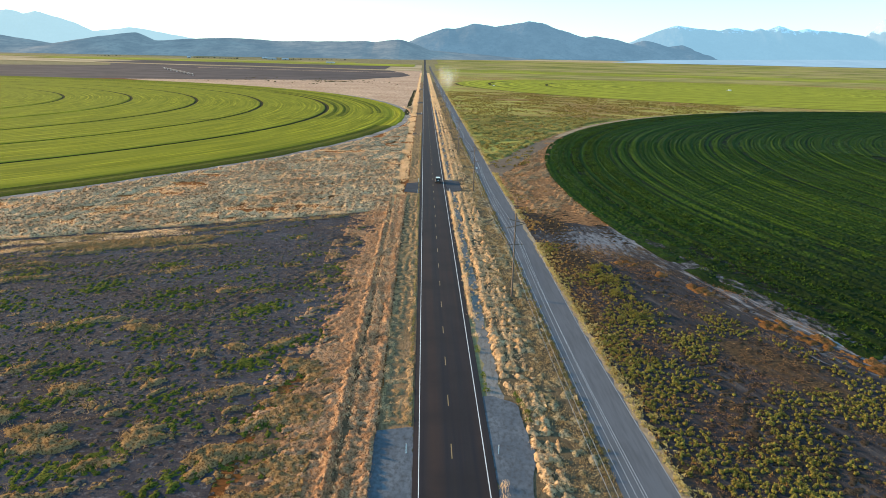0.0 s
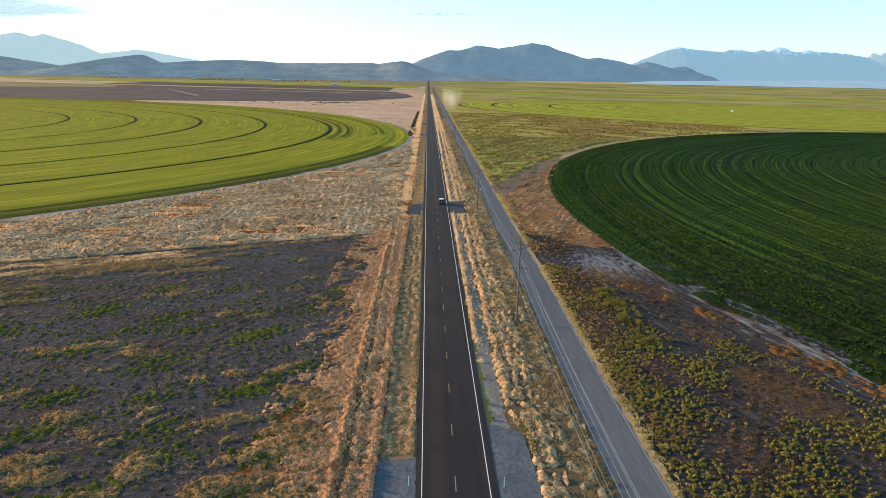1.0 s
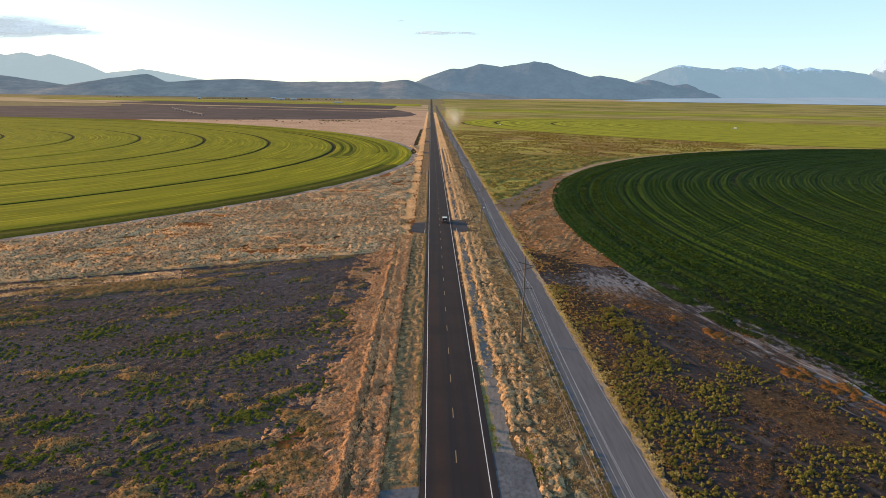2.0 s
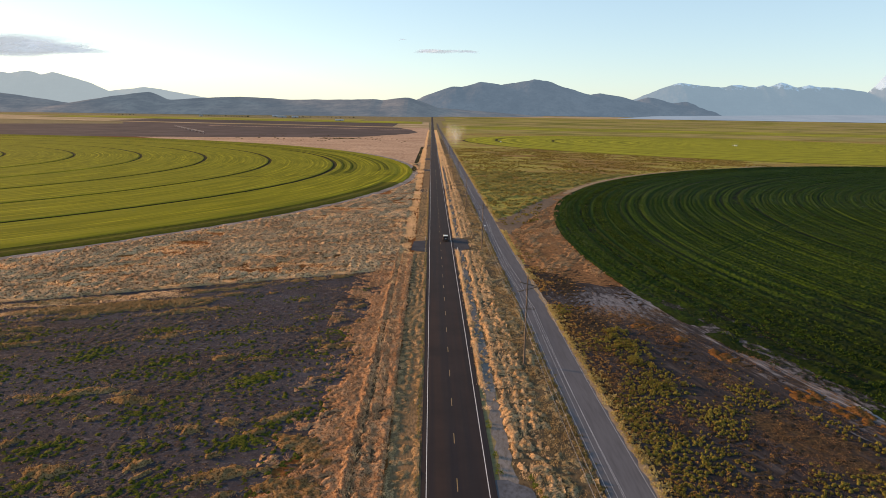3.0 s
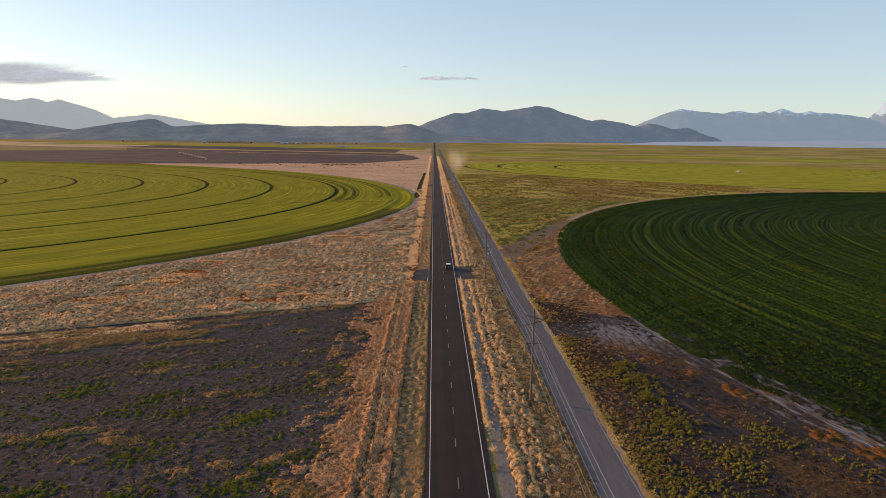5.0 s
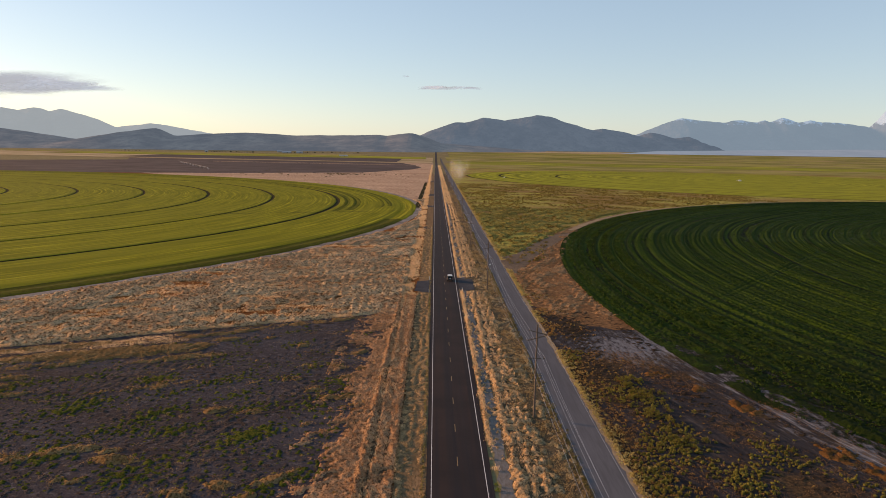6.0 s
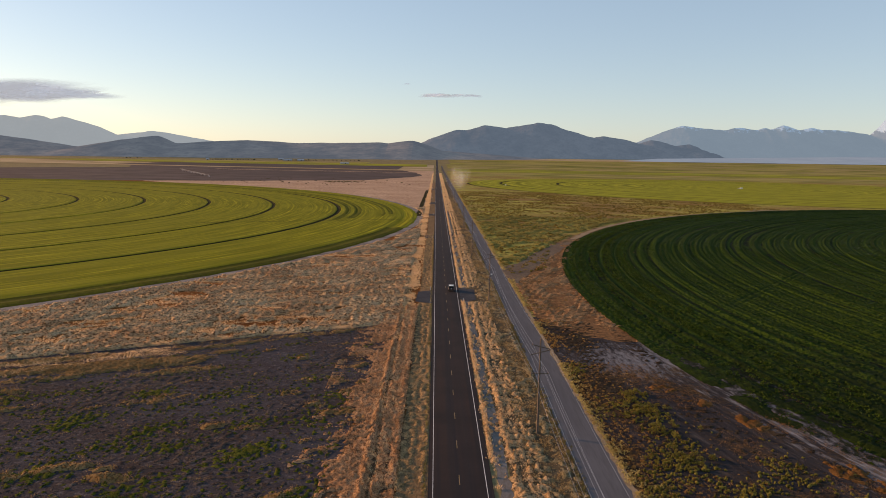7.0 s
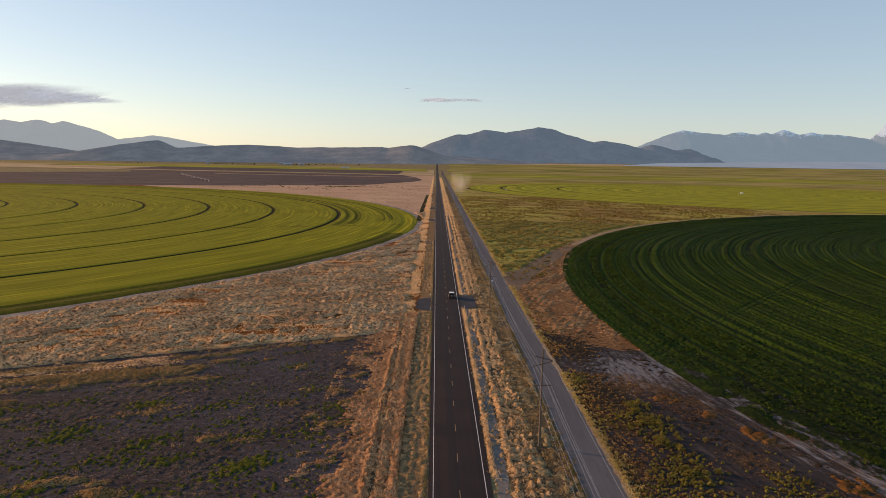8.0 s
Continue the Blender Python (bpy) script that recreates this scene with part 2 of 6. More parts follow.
M_SHRUB = leafy("yellow_green_shrub_leaf", (0.099, 0.0883, 0.0216), (0.27, 0.234, 0.054), 0.4, 0.2)
M_CROP = leafy("dark_green_crop_leaf", (0.013, 0.0294, 0.00435), (0.0456, 0.0816, 0.00979), 0.25, 0.09)
M_LINE = plain("white_road_paint", (0.60, 0.60, 0.60), 0.6, 0, 0.3, 1.5)
M_YELLOW = plain("yellow_road_paint", (0.24, 0.155, 0.045), 0.6, 0, 0.35, 2.0)
M_WOOD = plain("weathered_pole_wood", (0.14, 0.10, 0.075), 0.85, 0, 0.4, 4.0, 0.3)
M_WIRE = plain("aluminium_cable", (0.42, 0.42, 0.43), 0.5, 0.15, 0.1)
M_GALV = plain("galvanised_steel", (0.55, 0.56, 0.58), 0.45, 0.7, 0.2)
M_OLDSTEEL = plain("dull_galvanised_pipe", (0.30, 0.30, 0.30), 0.6, 0.3, 0.25)
M_WHITE = plain("white_plastic", (0.8, 0.8, 0.78), 0.5, 0, 0.08)
M_CARWHITE = plain("white_car_paint", (0.75, 0.75, 0.73), 0.25, 0, 0.04)
M_CARDARK = plain("dark_trim", (0.03, 0.03, 0.033), 0.5, 0, 0.2)
M_TYRE = plain("tyre_rubber", (0.02, 0.02, 0.02), 0.8, 0, 0.2)
M_CARGLASS = plain("tinted_glass", (0.015, 0.017, 0.02), 0.06, 0, 0.05)
M_TAIL = plain("red_lens", (0.35, 0.02, 0.02), 0.2, 0, 0.1)
M_CLAY = plain("brown_glass", (0.20, 0.10, 0.06), 0.25, 0, 0.2)
M_TREE = leafy("far_tree_leaf", (0.0261, 0.0391, 0.0261), (0.0522, 0.0696, 0.0391), 0.1, 0.02)
M_ROOF = plain("metal_roofing", (0.40, 0.42, 0.45), 0.4, 0.2, 0.15)
M_BARN = plain("pale_siding", (0.38, 0.37, 0.36), 0.7, 0, 0.15)


def asphalt():
    m, nt, b = material("old_asphalt")
    fine = grain(nt, 14, 4)
    wear = grain(nt, 0.5, 4, (2.2, 0.05, 1))
    blot = grain(nt, 0.12, 4)
    col = ramp(nt, wear, [(0.35, (0.011, 0.012, 0.018)), (0.65, (0.021, 0.018, 0.020))])
    lane = grain(nt, 0.45, 2, (1, 0.012, 1))
    col = mixed(nt, ramp(nt, lane, [(0.45, (0, 0, 0)), (0.62, (0.75, 0.75, 0.75))]), col, (0.034, 0.021, 0.018))
    col = mixed(nt, ramp(nt, blot, [(0.4, (0, 0, 0)), (0.7, (0.7, 0.7, 0.7))]), col, (0.012, 0.011, 0.013))
    col = mixed(nt, ramp(nt, fine, [(0.45, (0, 0, 0)), (0.75, (0.4, 0.4, 0.4))]), col, (0.026, 0.023, 0.024))
    nt.links.new(col, b.inputs["Base Color"])
    b.inputs["Roughness"].default_value = 0.9
    b.inputs["Specular IOR Level"].default_value = 0.12
    bumped(nt, b, fine, 0.3, 0.01)
    return m


M_ASPHALT = asphalt()


def ring_material(name, dark, mid, light, period, rough_scale, along=0.12, blend=0.6, band=0.2, speck=0.0, stain=None):
    """A field round a pivot: colour in rings about the object's origin, broken by grain."""
    m, nt, b = material(name)
    tc = nt.nodes.new("ShaderNodeTexCoord")
    flat = nt.nodes.new("ShaderNodeVectorMath")
    flat.operation = "MULTIPLY"
    flat.inputs[1].default_value = (1, 1, 0)
    nt.links.new(tc.outputs["Object"], flat.inputs[0])
    ln = nt.nodes.new("ShaderNodeVectorMath")
    ln.operation = "LENGTH"
    nt.links.new(flat.outputs[0], ln.inputs[0])
    rings = node(nt, "ShaderNodeTexNoise", Scale=1 / period, Detail=5.0, Roughness=0.7)
    rings.noise_dimensions = "1D"
    nt.links.new(ln.outputs["Value"], rings.inputs["W"])
    patchy = grain(nt, 0.012, 5)
    sep = nt.nodes.new("ShaderNodeSeparateXYZ")
    nt.links.new(tc.outputs["Object"], sep.inputs[0])
    turn = nt.nodes.new("ShaderNodeMath")
    turn.operation = "ARCTAN2"
    nt.links.new(sep.outputs[1], turn.inputs[0])
    nt.links.new(sep.outputs[0], turn.inputs[1])
    far = nt.nodes.new("ShaderNodeMath")
    far.operation = "MULTIPLY"
    nt.links.new(turn.outputs[0], far.inputs[0])
    far.inputs[1].default_value = 400 * along
    polar = nt.nodes.new("ShaderNodeCombineXYZ")
    nt.links.new(ln.outputs["Value"], polar.inputs[0])
    nt.links.new(far.outputs[0], polar.inputs[1])
    rows = node(nt, "ShaderNodeTexNoise", Scale=rough_scale, Detail=6.0, Roughness=0.7)
    nt.links.new(polar.outputs[0], rows.inputs["Vector"])
    small = rows.outputs[0]
    col = ramp(nt, rings.outputs[0], [(0.5 - band, dark), (0.5, mid), (0.5 + band, light)])
    col = mixed(nt, ramp(nt, patchy, [(0.35, (0, 0, 0)), (0.7, (blend, blend, blend))]), col, mid)
    col = mixed(nt, ramp(nt, small, [(0.47, (0, 0, 0)), (0.60, (0.85, 0.85, 0.85))]), col, dark)
    if stain:
        worn = node(nt, "ShaderNodeTexNoise", Scale=0.055, Detail=6.0, Roughness=0.6)
        mp = nt.nodes.new("ShaderNodeMapping")
        mp.inputs["Scale"].default_value = (1, 2.2, 1)
        nt.links.new(polar.outputs[0], mp.inputs[0])
        nt.links.new(mp.outputs[0], worn.inputs["Vector"])
        col = mixed(nt, ramp(nt, worn.outputs[0], [(0.42, (0, 0, 0)), (0.60, (0.9, 0.9, 0.9))]), col, stain)
        swath = node(nt, "ShaderNodeTexNoise", Scale=0.26, Detail=5.0, Roughness=0.7)
        ml = nt.nodes.new("ShaderNodeMapping")
        ml.inputs["Scale"].default_value = (1, 1.0, 1)
        nt.links.new(polar.outputs[0], ml.inputs[0])
        nt.links.new(ml.outputs[0], swath.inputs["Vector"])
        col = mixed(nt, ramp(nt, swath.outputs[0], [(0.44, (0, 0, 0)), (0.58, (0.7, 0.7, 0.7))]), col, dark)
    if speck:
        fine = grain(nt, 1.3, 3, (1, 1, 1), 0.8)
        col = mixed(nt, ramp(nt, fine, [(0.46, (0, 0, 0)), (0.60, (speck, speck, speck))]), col, dark)
    nt.links.new(col, b.inputs["Base Color"])
    b.inputs["Roughness"].default_value = 0.9
    b.inputs["Specular IOR Level"].default_value = 0.02
    bumped(nt, b, small, 0.8, 0.35)
    return m


M_ALFALFA = ring_material("mown_green_hay", (0.107, 0.112, 0.00676), (0.22, 0.212, 0.0139), (0.387, 0.347, 0.0295), 1.8, 0.6, 0.06, 0.4, 0.15, 0.0, (0.178, 0.173, 0.0139))
M_CROPFLOOR = ring_material("dark_crop_rows", (0.00609, 0.0087, 0.00435), (0.0122, 0.0209, 0.00522), (0.0244, 0.0435, 0.00609), 3.6, 1.0, 0.5, 0.2, 0.13, 0.9)
def crop_leaves():
    """The crop's leafy top: rings of lighter and darker plants about the pivot, with dark and yellow-green specks."""
    m, nt, b = material("crop_leaf_canopy")
    tc = nt.nodes.new("ShaderNodeTexCoord")
    d = nt.nodes.new("ShaderNodeVectorMath")
    d.operation = "DISTANCE"
    d.inputs[1].default_value = (551.0, 234.0, 0.3)
    nt.links.new(tc.outputs["Object"], d.inputs[0])
    rings = node(nt, "ShaderNodeTexNoise", Scale=0.34, Detail=5.0, Roughness=0.75)
    rings.noise_dimensions = "1D"
    nt.links.new(d.outputs["Value"], rings.inputs["W"])
    fine = grain(nt, 2.4, 5, (1, 1, 1), 0.75)
    patch = grain(nt, 0.045, 4)
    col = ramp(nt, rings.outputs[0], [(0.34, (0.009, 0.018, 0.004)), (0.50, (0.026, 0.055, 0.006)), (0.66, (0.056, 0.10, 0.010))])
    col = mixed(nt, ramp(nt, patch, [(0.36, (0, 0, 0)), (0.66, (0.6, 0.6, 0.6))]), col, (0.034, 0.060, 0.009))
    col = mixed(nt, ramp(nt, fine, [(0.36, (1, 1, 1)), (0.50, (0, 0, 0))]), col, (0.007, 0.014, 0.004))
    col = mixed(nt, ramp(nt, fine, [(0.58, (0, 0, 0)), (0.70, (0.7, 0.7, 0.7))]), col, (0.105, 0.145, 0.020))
    # fall-off in tone towards low y, put into the leaf colour
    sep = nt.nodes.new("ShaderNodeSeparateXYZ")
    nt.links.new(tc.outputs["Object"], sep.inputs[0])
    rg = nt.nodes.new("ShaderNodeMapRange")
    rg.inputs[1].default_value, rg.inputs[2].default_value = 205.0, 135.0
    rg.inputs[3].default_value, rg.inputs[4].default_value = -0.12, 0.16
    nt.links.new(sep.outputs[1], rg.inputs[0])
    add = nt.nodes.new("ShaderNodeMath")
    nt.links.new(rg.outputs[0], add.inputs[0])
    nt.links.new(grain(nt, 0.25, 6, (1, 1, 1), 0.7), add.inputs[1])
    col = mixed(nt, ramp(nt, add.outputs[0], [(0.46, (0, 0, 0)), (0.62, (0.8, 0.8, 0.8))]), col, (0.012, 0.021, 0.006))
    nt.links.new(col, b.inputs["Base Color"])
    b.inputs["Roughness"].default_value = 0.8
    b.inputs["Specular IOR Level"].default_value = 0.03
    bumped(nt, b, fine, 1.0, 0.3)
    tl = nt.nodes.new("ShaderNodeBsdfTranslucent")
    nt.links.new(col, tl.inputs[0])
    mx = nt.nodes.new("ShaderNodeMixShader")
    mx.inputs[0].default_value = 0.3
    nt.links.new(b.outputs[0], mx.inputs[1])
    nt.links.new(tl.outputs[0], mx.inputs[2])
    nt.links.new(mx.outputs[0], nt.nodes["Material Output"].inputs[0])
    return m


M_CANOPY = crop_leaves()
M_UNCUT = ring_material("uncut_green_hay", (0.0446, 0.0531, 0.00334), (0.0795, 0.087, 0.005), (0.12, 0.122, 0.00833), 1.6, 0.6, 0.06, 0.4, 0.16)
# rim of the hay field, its edge shadow put into a darker green
M_SHADED_EDGE = soil("shaded_green_edge", [(0.0733, 0.0835, 0.00832), (0.124, 0.13, 0.013), (0.0622, 0.0616, 0.0107)], 0.6, 0.03)
M_RUT = soil("dark_rut_mud", [(0.010, 0.018, 0.006), (0.018, 0.030, 0.008), (0.012, 0.016, 0.008)], 0.8, 0.05)
# track mud whose dark colour also carries the shade lying in the ruts
M_TRACK = soil("shaded_track_mud", [(0.036, 0.0336, 0.012), (0.051, 0.0468, 0.0156), (0.03, 0.0252, 0.012)], 0.8, 0.05)


def salt_rim(mat):
    """Bluish salt streaks on the thin outer rows of the crop, on its lower side."""
    nt = mat.node_tree
    b = nt.nodes["Principled BSDF"]
    old = b.inputs["Base Color"].links[0].from_socket
    tc = nt.nodes.new("ShaderNodeTexCoord")
    ln = nt.nodes.new("ShaderNodeVectorMath")
    ln.operation = "LENGTH"
    nt.links.new(tc.outputs["Object"], ln.inputs[0])
    sep = nt.nodes.new("ShaderNodeSeparateXYZ")
    nt.links.new(tc.outputs["Object"], sep.inputs[0])
    total = grain(nt, 0.5, 7, (1.2, 0.6, 1), 0.75)
    for value, a, c, lo, hi in ((ln.outputs["Value"], 486, 506, -0.22, 0.04), (sep.outputs[1], -75, -25, 0.0, -0.35)):
        rg = nt.nodes.new("ShaderNodeMapRange")
        rg.inputs[1].default_value, rg.inputs[2].default_value = a, c
        rg.inputs[3].default_value, rg.inputs[4].default_value = lo, hi
        nt.links.new(value, rg.inputs[0])
        add = nt.nodes.new("ShaderNodeMath")
        nt.links.new(rg.outputs[0], add.inputs[0])
        nt.links.new(total, add.inputs[1])
        total = add.outputs[0]
    silt = mixed(nt, ramp(nt, total, [(0.40, (0, 0, 0)), (0.52, (0.9, 0.9, 0.9))]), old, (0.030, 0.028, 0.030))
    nt.links.new(mixed(nt, ramp(nt, total, [(0.50, (0, 0, 0)), (0.64, (0.9, 0.9, 0.9))]), silt, (0.15, 0.15, 0.165)), b.inputs["Base Color"])


salt_rim(M_CROPFLOOR)
M_FARRING = ring_material("far_hay_rings", (0.131, 0.136, 0.0137), (0.246, 0.246, 0.0234), (0.331, 0.32, 0.0344), 16.0, 0.12, 0.12, 0.3, 0.12)


# ---- mesh helpers ----
def mesh_object(name, verts, faces, mat, parent=None):
    me = bpy.data.meshes.new(name)
    me.from_pydata([tuple(v) for v in verts], [], faces)
    me.materials.append(mat)
    me.update()
    ob = new(name, me)
    if parent:
        ob.parent = parent
    return ob


def tri_object(name, co, mat, kind="stuff", label="", category=""):
    """One mesh of loose triangles from an (n, 3, 3) array."""
    n = len(co)
    me = bpy.data.meshes.new(name)
    me.vertices.add(n * 3)
    me.loops.add(n * 3)
    me.polygons.add(n)
    me.vertices.foreach_set("co", co.astype(np.float32).ravel())
    me.loops.foreach_set("vertex_index", np.arange(n * 3, dtype=np.int32))
    me.polygons.foreach_set("loop_start", np.arange(0, n * 3, 3, dtype=np.int32))
    me.polygons.foreach_set("loop_total", np.full(n, 3, dtype=np.int32))
    me.materials.append(mat)
    me.update(calc_edges=True)
    return tagged(new(name, me), label, category, "", kind)


def part(name, bm, mat, parent, label=""):
    me = bpy.data.meshes.new(name)
    bm.to_mesh(me)
    bm.free()
    me.materials.append(mat)
    ob = new(name, me)
    ob.parent = parent
    return tagged(ob, label)


def thing(name, label, category, at=(0, 0, 0), turn=0.0, group="", kind=""):
    e = new(name)
    e.empty_display_size = 0.2
    e.matrix_basis = Matrix.Translation(at) @ Matrix.Rotation(turn, 4, "Z")
    return tagged(e, label, category, group, kind)


def box(bm, centre, size, bevel=0.0):
    r = bmesh.ops.create_cube(bm, size=1, matrix=Matrix.Translation(centre) @ Matrix.Diagonal((*size, 1)))
    if bevel:
        edges = list({e for v in r["verts"] for e in v.link_edges})
        bmesh.ops.bevel(bm, geom=edges, offset=bevel, segments=2, affect="EDGES", profile=0.6)
    return bm


def tube(bm, a, b, r0, r1=None, seg=8):
    a, b = Vector(a), Vector(b)
    m = Matrix.Translation((a + b) / 2) @ (b - a).to_track_quat("Z", "Y").to_matrix().to_4x4()
    bmesh.ops.create_cone(bm, cap_ends=True, segments=seg, radius1=r0, radius2=r0 if r1 is None else r1, depth=(b - a).length, matrix=m)
    return bm


def smooth(x):
    x = min(1.0, max(0.0, x))
    return x * x * (3 - 2 * x)


def rise(x, y):
    """The plain lifts gently far ahead, more on the lake side."""
    if y < 2400:
        return 0.0
    az = x / y
    top = 43 + (38 * az if az > 0 else 55 * az)
    return max(0.0, top) * min(1.0, (y - 2400) / 2000) ** 1.3


def sheet(name, corners, mat, z, ragged=0.4, step=4.0, label="", category="", seed=1):
    """A flat patch of ground with an uneven outline."""
    rnd = random.Random(seed)
    pts = []
    for (x0, y0), (x1, y1) in zip(corners, corners[1:] + corners[:1]):
        n = max(1, int(math.hypot(x1 - x0, y1 - y0) / step))
        for i in range(n):
            k = i / n
            pts.append((x0 + (x1 - x0) * k + rnd.uniform(-ragged, ragged), y0 + (y1 - y0) * k + rnd.uniform(-ragged, ragged)))
    bm = bmesh.new()
    face = bm.faces.new([bm.verts.new((x, y, z + rise(x, y))) for x, y in pts])
    bm.normal_update()
    if face.normal.z < 0:
        face.normal_flip()
    bmesh.ops.triangulate(bm, faces=[face])
    me = bpy.data.meshes.new(name)
    bm.to_mesh(me)
    bm.free()
    me.materials.append(mat)
    return tagged(new(name, me), label, category, "", "structure")


# ---- the plain ----
xs = sorted({*range(-4400, 4401, 200)})
ys = sorted({*range(-400, 2400, 200), *range(2400, 4901, 100)})
verts = [(x, y, rise(x, y)) for y in ys for x in xs]
nx = len(xs)
faces = [(j * nx + i, j * nx + i + 1, (j + 1) * nx + i + 1, (j + 1) * nx + i) for j in range(len(ys) - 1) for i in range(nx - 1)]
tagged(mesh_object("ground", verts, faces, M_GROUND), "wide dry steppe plain reaching the foot of the hills", "ground", "", "structure")

ROAD_END = 4300


def strip(name, x0, x1, y0, y1, z, mat, label, category, parent=None, kind="structure", step=100, sink=0.0):
    """A long straight strip along the road, with side faces."""
    n = max(1, int((y1 - y0) / step))
    v, f = [], []
    for i in range(n + 1):
        y = y0 + (y1 - y0) * i / n
        h = rise(0, y) + z
        v += [(x0, y, h - sink), (x0, y, h), (x1, y, h), (x1, y, h - sink)]
    for i in range(n):
        a = i * 4
        f += [(a + k, a + k + 1, a + k + 5, a + k + 4) for k in range(3)]
    f = [tuple(reversed(q)) for q in f]
    ob = mesh_object(name, v, f, mat, parent)
    return tagged(ob, label, category, "", kind) if label else ob


road = strip("road", -4.25, 4.45, -120, ROAD_END, 0.14, M_ASPHALT, "straight two-lane asphalt road across the plain", "road", sink=0.14)
strip("edge_line", -3.64, -3.55, -120, 3000, 0.146, M_LINE, "", "", road)
strip("edge_line", 3.55, 3.65, -120, 3000, 0.146, M_LINE, "", "", road)
dash_mesh = None
for i in range(-8, 60):
    y = 68.9 + 12.19 * i
    if dash_mesh is None:
        d = mesh_object("centre_dash", [(-0.055, 0, 0), (0.055, 0, 0), (0.055, 3.05, 0), (-0.055, 3.05, 0)], [(0, 1, 2, 3)], M_YELLOW, road)
        dash_mesh = d.data
    else:
        d = new("centre_dash", dash_mesh)
        d.parent = road
    d.location = (0, y, 0.146)

# verges and bands beside the road
sheet("verge", [(-8.4, -100), (-4.2, -100), (-4.2, 1300), (-8.4, 1300)], M_VERGE, 0.03, 0.25, 3, "mown grey-green verge beside the road", "verge", 2)
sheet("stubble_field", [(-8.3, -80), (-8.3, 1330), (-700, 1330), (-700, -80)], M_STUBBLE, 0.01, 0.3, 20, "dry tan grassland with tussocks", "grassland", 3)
sheet("soil_patch", [(-15, 199), (-15.5, 139), (-17.5, 112), (-18.5, 92), (-24, 80), (-24, -70), (-260, -70), (-260, 80), (-200, 110), (-98, 158), (-54, 182)], M_DARK_SOIL, 0.04, 0.8, 3, "bare dark alkali soil with scattered weeds", "soil", 4)
sheet("grass_band", [(-8.5, -70), (-8.5, 215), (-15.2, 215), (-15.6, 139), (-17.4, 112), (-18.6, 90), (-22, 76), (-23, -70)], M_BAND, 0.05, 0.7, 1.5, "brown floor under the tall roadside grass, darkened for shade", "grass", 9)
sheet("ditch", [(5.4, -50), (7.2, -50), (7.0, 120), (6.6, 900), (5.6, 900), (5.3, 120)], M_SAND, 0.03, 0.3, 2, "pale sandy ditch beside the road", "ditch", 5)
sheet("verge", [(7.0, -50), (16.95, -50), (16.95, 1300), (7.0, 1300)], M_VERGE_TAN, 0.02, 0.2, 5, "dry tan verge under the power line", "verge", 15)
# pale sheet added to brighten the sunlit weed line here
sheet("berm", [(22.7, -50), (23.7, -50), (23.7, 700), (22.7, 700)], M_PALE_TAN, 0.06, 0.25, 1.5, "pale strip along the dirt road, added for sunlit weeds", "berm", 16)
sheet("pasture", [(24, 205), (46, 282), (300, 700), (2500, 900), (2500, 2400), (30, 2400), (24, 1000)], M_OLIVE, 0.01, 1.5, 10, "olive green rough pasture", "pasture", 6)
sheet("farm_lane", [(23.0, 262), (25, 262), (33, 287), (47, 330), (62, 372), (78, 410), (74, 414), (57, 382), (42, 345), (31, 312), (23.0, 300)], M_LANE, 0.078, 0.5, 2, "worn grey-brown farm lane joining the dirt road", "lane", 17)
sheet("weed_patch", [(25, 200), (31, 196), (38, 186), (46, 183), (50, 240), (52, 300), (74, 400), (60, 400), (30, 290), (22.8, 288)], M_RUST, 0.03, 1.4, 3, "rust-coloured dry weeds beside the crop circle", "weeds", 7)
sheet("scrub_patch", [(22.8, -20), (140, -20), (140, 100), (90, 130), (62, 160), (54, 203), (22.8, 210)], M_SCRUB, 0.02, 0.5, 3, "dark scrub ground between dirt road and crop", "scrub", 8)
strip("dirt_road", 16.9, 22.9, -120, 3600, 0.05, M_DIRT, "graded grey dirt road running beside the power line", "dirt road", sink=0.05)


def apron(corners, mat, label, z=0.09, seed=1):
    sheet("driveway", corners, mat, z, 0.15, 1.0, label, "driveway", seed)


apron([(-9.0, 52), (-4.26, 50), (-4.26, 75.8), (-8.6, 75)], M_GRAVEL, "grey gravel turnout beside the road", 0.09, 11)
apron([(4.46, 60), (7.6, 60), (9.2, 70), (8.6, 82), (6, 84), (4.46, 84)], M_GRAVEL, "grey gravel turnout beside the road", 0.09, 12)
apron([(-9.4, 228), (-4.26, 226), (-4.26, 247), (-9.0, 244)], M_APRON, "dark asphalt field entrance", 0.1, 13)
apron([(4.46, 229), (9.2, 232), (9.3, 250), (4.46, 252)], M_APRON, "dark asphalt field entrance", 0.1, 14)

